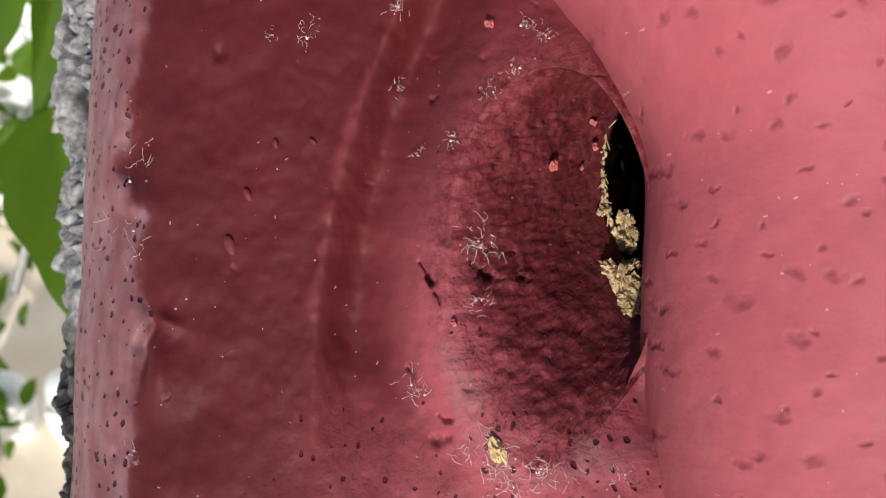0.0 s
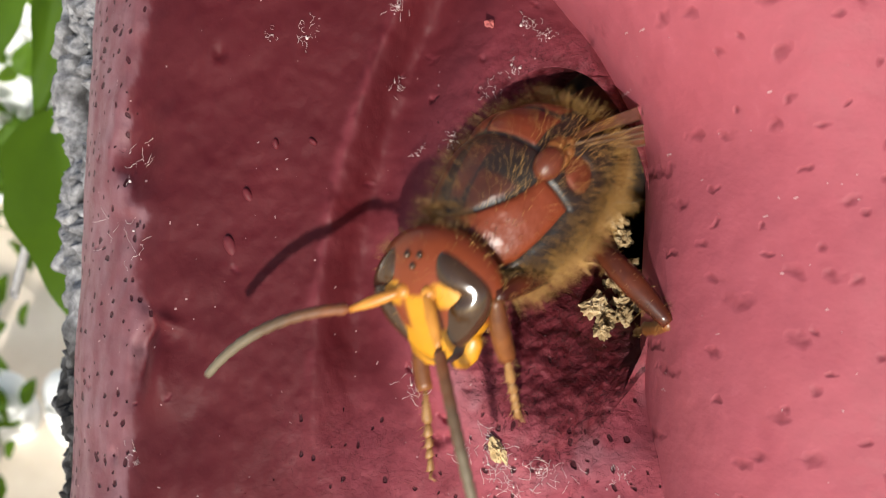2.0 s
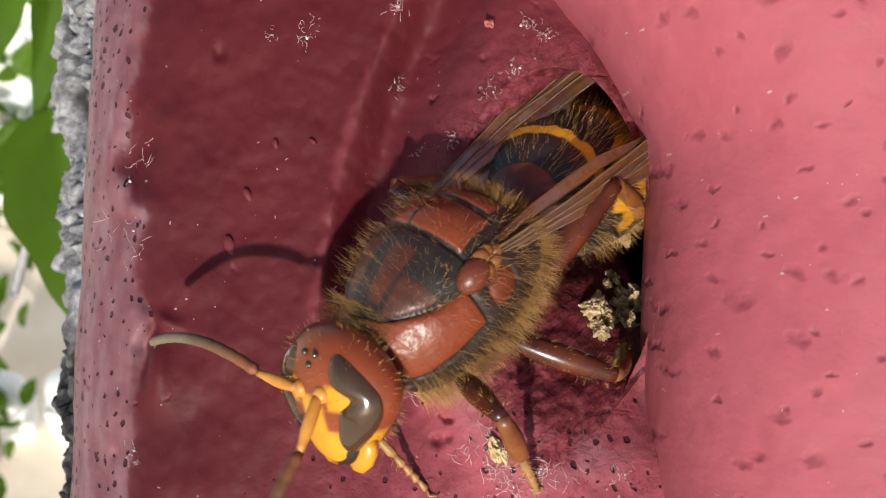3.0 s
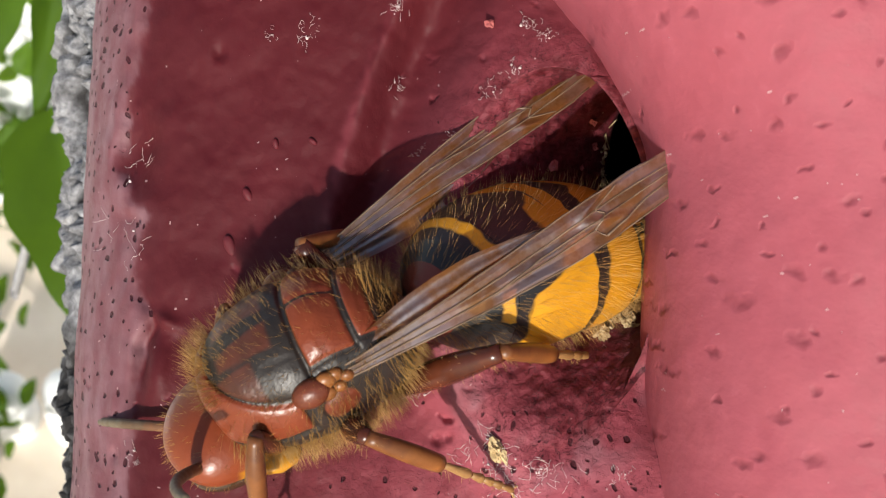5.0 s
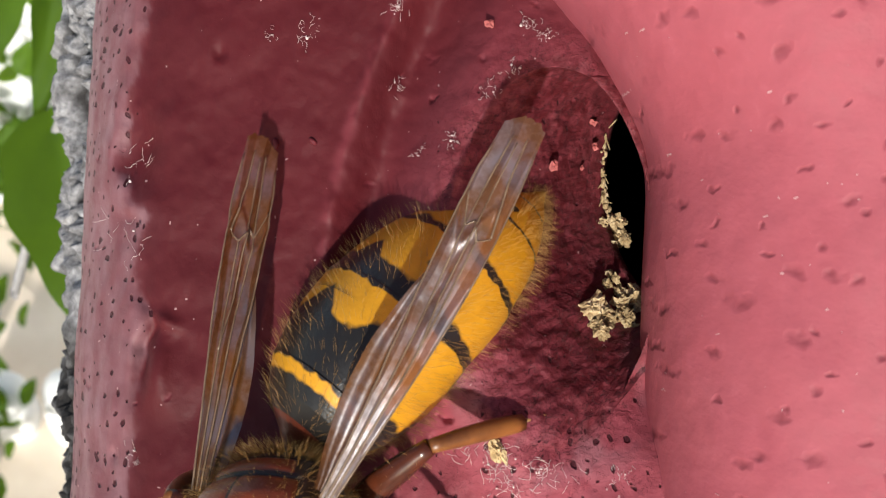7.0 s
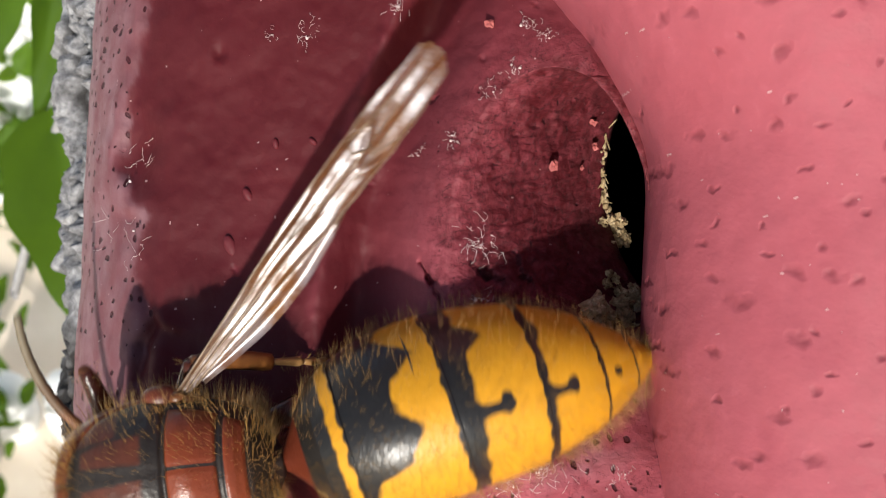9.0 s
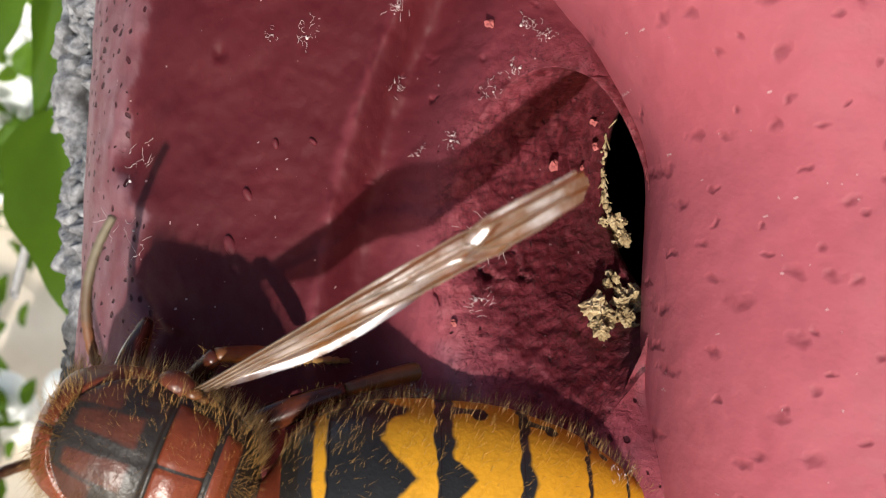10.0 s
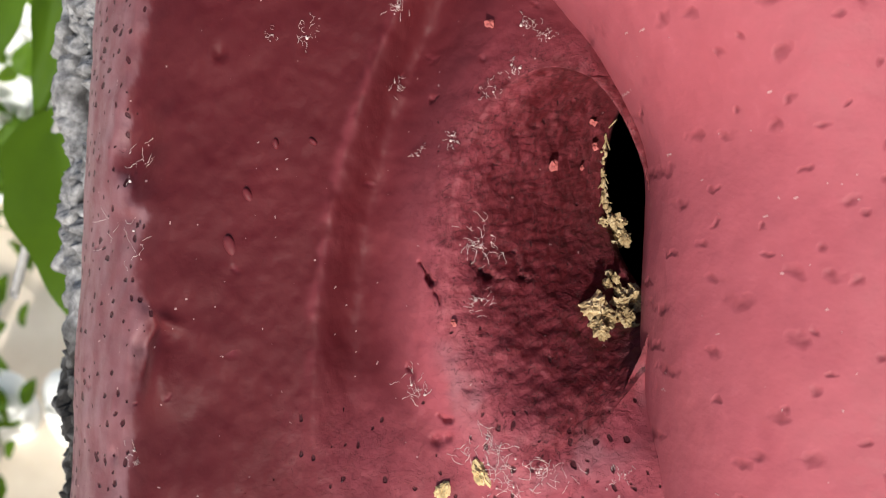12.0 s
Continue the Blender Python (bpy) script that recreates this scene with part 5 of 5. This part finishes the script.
# how far the end of the abdomen curls under, in degrees
TAIL_CURL = {1.2: 0.0, 1.3: 0.0, 1.5: 0.0, 1.7: 0.0, 2: 0.0, 2.5: 0.0, 3: 0.0, 3.2: 0.0, 4.8: -8.4, 5: -6.1, 5.2: -6.1, 5.5: -10.1, 6: -16.5, 6.5: -28.0, 7: -6.0, 7.2: -8.0, 8.8: -11.1, 9: -6.0, 9.5: -0.6, 10: 2.7, 10.5: 0.4, 11: -2.1, 11.2: 0.3, 11.3: 0.3}
HEAD_WAY = [
    (0, joint(NECK, -8.6, 0.0, 5.7)),
    (1, joint(NECK, -8.6, 0.0, 5.7)),
    (1.2, joint(NECK, -58.0, -14.0, 4.0)),
    (1.3, joint(NECK, -60.0, -11.0, 9.0)),
    (1.5, joint(NECK, -59.0, -9.0, 16.6)),
    (1.7, joint(NECK, -38.8, -11.9, 32.9)),
    (2, joint(NECK, -19.0, -18.0, 18.5)),
    (2.5, joint(NECK, -6.1, -27.4, 11.7)),
    (3, joint(NECK, -2.9, -26.2, 8.5)),
    (3.2, joint(NECK, -3.6, -26.9, 8.4)),
    (4.8, joint(NECK, 21.4, 79.0, -3.3)),
    (5, joint(NECK, 20.6, 76.4, -6.7)),
    (5.2, joint(NECK, 4.8, 73.7, -22.8)),
    (5.5, joint(NECK, 0.0, 22.9, 0.0)),
    (6, joint(NECK, 0.0, 22.9, 0.0)),
    (6.5, joint(NECK, 0.0, 22.9, 0.0)),
    (7, joint(NECK, 0.0, 22.9, 0.0)),
    (7.2, joint(NECK, 0.0, 22.9, 0.0)),
    (8.8, joint(TUCKED, 0.0, 76.0, 4.0)),
    (9, joint(TUCKED, 0.0, 76.0, 4.0)),
    (9.5, joint(TUCKED, 0.0, 76.0, 4.0)),
    (10, joint(TUCKED, 0.0, 76.0, 4.0)),
    (10.5, joint(TUCKED, 0.0, 76.0, 4.0)),
    (11, joint(TUCKED, 0.0, 76.0, 4.0)),
    (11.2, joint(TUCKED, 0.0, 76.0, 4.0)),
    (11.3, joint(TUCKED, 0.0, 66.0, 8.0)),
    (11.4, joint(NECK, 17.2, 43.0, 28.6)),
    (11.5, joint(NECK, 17.2, 43.0, 28.6)),
    (11.7, joint(NECK, 17.2, 43.0, 28.6)),
    (12, joint(NECK, 17.2, 43.0, 28.6)),
]
RIGHT_TIP = {
    1.7: (10.8, 8.4, -7), 2: (9.7, 8.5, -5), 2.5: (8.4, 9.1, -4), 3: (7.9, 9.1, -3.5), 3.2: (7.6, 8.9, -3),
    4.8: (6.1, 7.4, -3.1), 5: (6, 7.4, -2.8), 5.2: (6.1, 7.1, -1.2), 5.5: (-2, 7.5, 0.2), 6: (-1.9, 5.9, 3.1),
    6.5: (-3.2, 5.2, 1.7), 7: (-6.7, 4.2, -2), 7.2: (-7.4, 3.6, -3.1), 8.8: (1, 6.4, 0.7), 9: (-0.1, 6.4, 5),
    9.5: (2, 5.6, 2.3), 10: (4.3, 2.1, 5.4), 10.5: (3, 1.5, 6.1), 11: (2.3, 1.7, 5.3), 11.2: (3.7, 1.8, 6.4),
    11.3: (4.5, -0.1, 7.5),
}
LEFT_TIP = {
    1.7: (15.6, 6.1, -4), 2: (14, 6.6, -6), 2.5: (11.9, 6.3, -4), 3: (10.9, 6, -3.5), 3.2: (10.4, 5.5, -3),
    4.8: (8.3, 2.9, 1.6), 5: (8.2, 2.9, 1.8), 5.2: (8.2, 2.7, 2), 5.5: (6.6, 1.8, 2), 6: (5.8, 1.2, 3),
    6.5: (3.9, 1.3, 4), 7: (2.2, 2.9, 4.2), 7.2: (2.1, 2.7, 4.2), 8.8: (6.7, -4.6, -0.8), 9: (4.7, -13.1, -3.4),
    9.5: (4.5, -13.2, -1.6), 10: (4.3, -14.3, -0.4), 10.5: (4.4, -13.3, -0.5), 11: (4.3, -13.2, -0.2), 11.2: (4.2, -14, 0.6),
    11.3: (3.3, -16.1, 0),
}
FOOTHOLDS = (
    {1.3: (2.9, -5.2, 0.7), 1.5: (2.9, -5.2, 0.7), 1.7: (5.2, -6.0, 0.8), 2: (2.6, -5.8, 1.2), 2.5: (3.2, -8.2, 1.6), 3: (3.2, -8.2, 1.6), 3.2: (3.2, -8.2, 1.6)},
    {1.2: (3.0, -1.2, 0.5), 1.3: (1.6, -2.6, 1.2), 1.5: (0.1, -4.0, 1.5), 1.7: (0.3, -3.8, 1.4), 2: (-0.4, -7.9, 0.2), 2.5: (-0.5, -8.5, 0.2), 3: (-0.5, -8.5, 0.2), 3.2: (-0.5, -8.5, 0.2), 8.8: (-12.6, -6.9, -4.0), 9: (-12.6, -6.9, -4.0), 9.5: (-12.6, -6.9, -4.0), 10: (-12.6, -6.9, -4.0), 10.5: (-12.6, -6.9, -4.0), 11: (-12.6, -6.9, -4.0), 11.2: (-12.6, -6.9, -4.0), 11.3: (-12.6, -6.9, -4.0), 11.4: (-12.6, -5.0, -3.9), 11.5: (-12.6, -5.0, -3.9), 11.7: (-12.6, -5.0, -3.9)},
    {1.7: (7.2, -3.3, -4.3), 2: (7.2, -3.3, -4.3), 2.5: (7.2, -3.3, -4.3), 3: (7.2, -3.3, -4.3), 3.2: (7.2, -3.3, -4.3), 4.8: (2.4, -8.2, 1.6), 5: (2.4, -8.2, 1.6), 5.2: (2.4, -8.2, 1.6)},
    {8.8: (-3.5, -4.2, -2.4), 9: (-3.5, -4.2, -2.4), 9.5: (-3.5, -4.2, -2.4), 10: (-3.5, -4.2, -2.4), 10.5: (-3.5, -4.2, -2.4), 11: (-3.5, -4.2, -2.4), 11.2: (-3.5, -4.2, -2.4), 11.3: (-3.5, -4.2, -2.4), 11.4: (-3.6, -3.0, -2.6), 11.5: (-3.6, -3.0, -2.6), 11.7: (-3.6, -3.0, -2.6)},
    {1.5: (9.0, 1.0, -8.0), 1.7: (9.0, 1.0, -8.0), 2: (9.0, 0.8, -7.5), 2.5: (8.8, 0.5, -6.5), 3: (8.8, 0.3, -6.0), 3.2: (8.6, 0.2, -6.0), 4.8: (5.8, -4.0, -2.3), 5: (5.8, -4.0, -2.3), 5.2: (5.8, -4.0, -2.3), 5.5: (6.2, -5.4, -1.0), 6: (6.2, -5.4, -1.0), 6.5: (6.2, -5.4, -1.0), 7: (6.2, -5.4, -1.0), 7.2: (6.2, -5.4, -1.0)},
    {8.8: (4.7, -3.1, -2.2), 9: (4.7, -3.1, -2.2), 9.5: (4.7, -3.1, -2.2), 10: (4.7, -3.1, -2.2), 10.5: (4.7, -3.1, -2.2), 11: (4.7, -3.1, -2.2), 11.2: (4.7, -3.1, -2.2), 11.3: (4.7, -3.1, -2.2), 11.4: (2.4, -4.0, 0.1), 11.5: (2.4, -4.0, 0.1), 11.7: (1.1, -7.4, 0.9)},
)
RIGHT_FEELER = {
    1: (3.3, 5.2, -5.9), 1.2: (0.4, 4.5, 0.2), 1.3: (-1, -1.2, 0.3), 1.5: (-2.6, 0, -1), 1.7: (-6, -0.1, 0.5),
    2: (-8.5, -3.9, 2), 2.5: (-11.4, -5.6, 0.3), 3: (-12.4, -2.2, -1.1), 3.2: (-13, -2.9, -1.6), 4.8: (-13.2, -3.1, -2.7),
    5: (-13.8, -6.7, -4.4), 5.2: (-15, -5.5, -0.6), 9: (-14.8, -4, -1), 9.5: (-12.1, -1.6, 0), 10: (-12.2, -1.9, 0),
    10.5: (-15.3, -5.7, 1), 11: (-13.6, -4.5, 5.5), 11.2: (-10.8, -1.9, 0), 11.3: (-9, -0.8, 0), 11.4: (-9.4, -1.1, 3.4),
    11.5: (-9.9, -0.2, 5.8), 11.7: (-8.7, 0.7, 6.7),
}
LEFT_FEELER = {
    1: (5.8, -2.5, -2.1), 1.2: (3.7, -4.2, 3), 1.3: (6, -3, 0), 1.5: (7.3, -3.5, -4), 1.7: (2.2, -7, 6),
    2: (0.6, -6.3, 6), 2.5: (-1.9, -7.7, 7), 3: (-4.8, -7.7, 7), 3.2: (-5.9, -7.6, 7), 4.8: (-8, -7.1, 9.5),
    5: (-8, -7.2, 9.4), 5.2: (-8.3, -7.3, 10), 9.5: (-14.9, -7.6, 3), 10: (-14.9, -7.9, 3), 11.2: (-14.7, -7.8, 3),
    11.3: (-15.7, -5.4, 1),
}


def aimed(at, way, up, turn=0):
    """A pose at a joint whose x runs along way and whose z keeps near up."""
    x = way.normalized()
    z = (up - x * up.dot(x)).normalized()
    m = Matrix((x, z.cross(x), z)).transposed().to_4x4()
    return Matrix.Translation(at * MM) @ m @ pose(0, 0, 0, turn)


def wing_roll(t, side):
    """Degrees by which a folded wing is rolled about its length."""
    if t < 4:
        return 28 * side
    if 5.9 < t < 7.3:
        return -8 if side > 0 else 38
    return -10 if 5.4 < t < 5.9 else 24 if 8.7 < t < 9.7 else 34 if 9.7 < t < 11.35 else 0


def motions():
    h = HORNET
    walk(h["hornet"], HORNET_WAY)
    walk(h["abdomen"], ABDOMEN_WAY)
    hinge, times = Matrix.Translation(Vector((-6.2, 0, 0.2)) * MM), sorted(TAIL_CURL)
    walk(h["abdomen_end"], [(t, m @ hinge @ pose(0, 0, 0, 0, float(np.interp(t, times, [TAIL_CURL[q] for q in times]))) @ hinge.inverted()) for t, m in ABDOMEN_WAY])
    walk(h["head"], HEAD_WAY)
    local = [(t, TILT.inverted() @ m @ Matrix.Scale(SIZE, 4)) for t, m in HORNET_WAY]
    heads = dict(HEAD_WAY)
    # wings: folded over the back, then spread to the sides, then beating
    for s, key, tips in ((0, "wing_left", LEFT_TIP), (1, "wing_right", RIGHT_TIP)):
        rows, side = [], (1, -1)[s]
        for t, m in local:
            turn = m.to_3x3().inverted()
            root = m @ (WING_ROOT[s] * MM)
            front = turn @ Vector((-0.06, -0.25, 0.97))
            if t in tips:
                way = turn @ (Vector(tips[t]) * MM - root)
            elif t < 4:
                way, front = Vector((-1, side * 0.16, 0.16)), Vector((0, -side * 0.35, 1))
            elif t < 11.6:
                way = turn @ Vector((0.7, -0.85, 0.5))
            else:
                way = turn @ (Vector((0.35, 0.85, 0.45)) if s else Vector((0.1, -0.6, 0.9)))
            if t != 11.7:
                rows.append((t, aimed(WING_ROOT[s], way, front, wing_roll(t, side))))
                continue
            # wingbeats as it takes off
            for k in range(5):
                beat = ((0.8, 0.5, 0.4), (-0.25, 0.95, 0.35)) if s else ((0.6, -0.7, 0.5), (0.0, -0.6, 0.9))
                rows.append((11.6 + 0.04 * k, aimed(WING_ROOT[s], turn @ Vector(beat[k % 2]), front)))
        walk(h[key], rows)
    # feelers
    for s, key, tips in ((1, "antenna_left", LEFT_FEELER), (-1, "antenna_right", RIGHT_FEELER)):
        rows, at = [], Vector((2.85, s * 0.55, 0.5))
        for t, m in local:
            pose_now = m @ heads.get(t, heads[1.0] if t < 1 else heads[11.7])
            if t in tips:
                way = pose_now.to_3x3().inverted() @ (Vector(tips[t]) * MM - pose_now @ (at * MM))
            else:
                way = Vector((0.8, s * 0.6, 0.35))
            rows.append((t, aimed(at, way, Vector((0, 0, 1)))))
        walk(h[key], rows)
    # legs reach for their footholds, or hang in a walking stance
    stance = [Vector((5.2, s * 4.2, -4.0)) for s in (1, -1)] + [Vector((0.4, s * 6.4, -4.2)) for s in (1, -1)] + [Vector((-5.5, s * 6.2, -4.2)) for s in (1, -1)]
    for i in range(6):
        a, b = UPPER[i // 2], LOWER[i // 2]
        side = 1 if i % 2 == 0 else -1
        thigh, shin = [], []
        for t, m in local:
            foot = stance[i] if t > 4 or i < 2 else Vector((stance[i].x * 1.2 - 1.0, side * 2.0, -4.2))
            if t in FOOTHOLDS[i]:
                foot = (m.inverted() @ (Vector(FOOTHOLDS[i][t]) * MM)) / MM
            reach = foot - COXA[i]
            d = min(max(reach.length, abs(a - b) + 0.4), a + b - 0.15)
            reach = reach.normalized()
            along = (a * a - b * b + d * d) / (2 * d)
            off = math.sqrt(max(0.0, a * a - along * along))
            up = Vector((0, side * 0.55, 1.0)) if t > 4 or i != 2 else Vector((0.3, 1.0, 0.1))
            if i < 2 and t < 1.8:
                up = m.to_3x3().inverted() @ Vector((0.3 * side - 0.2, 0.8, 0.5))
            up = (up - reach * up.dot(reach)).normalized()
            knee = COXA[i] + reach * along + up * off
            end = COXA[i] + reach * d
            thigh.append((t, aimed(COXA[i], knee - COXA[i], up)))
            shin.append((t, aimed(knee, end - knee, up)))
        walk(h["femur", i], thigh)
        walk(h["tibia", i], shin)
    # the scraps shoved aside, and the loose crumbs knocked about by the feet
    for k, (ob, before, after) in enumerate(CRUMBS):
        a = TILT @ pose(before[0] * MM, before[1] * MM, before[2] * MM, 20 * k, 35 * k, 0)
        b = TILT @ pose(after[0] * MM, after[1] * MM, after[2] * MM, 20 * k + 40, 35 * k, 30)
        walk(ob, [(0, a), (1.15 + 0.03 * k, a), (1.75 + 0.02 * k, b), (12, b)])
    for ob, move in ((YELLOW_CRUMB, (-0.55, -0.85, -0.4)), (SECOND_CRUMB, (0.1, 0.95, -0.25))):
        a = ob.matrix_world.copy()
        b = TILT @ Matrix.Translation(Vector(move) * MM) @ TILT.inverted() @ a
        walk(ob, [(0, a), (11.45, a), (11.6, b), (12, b)])


HORNET = build_hornet()


motions()
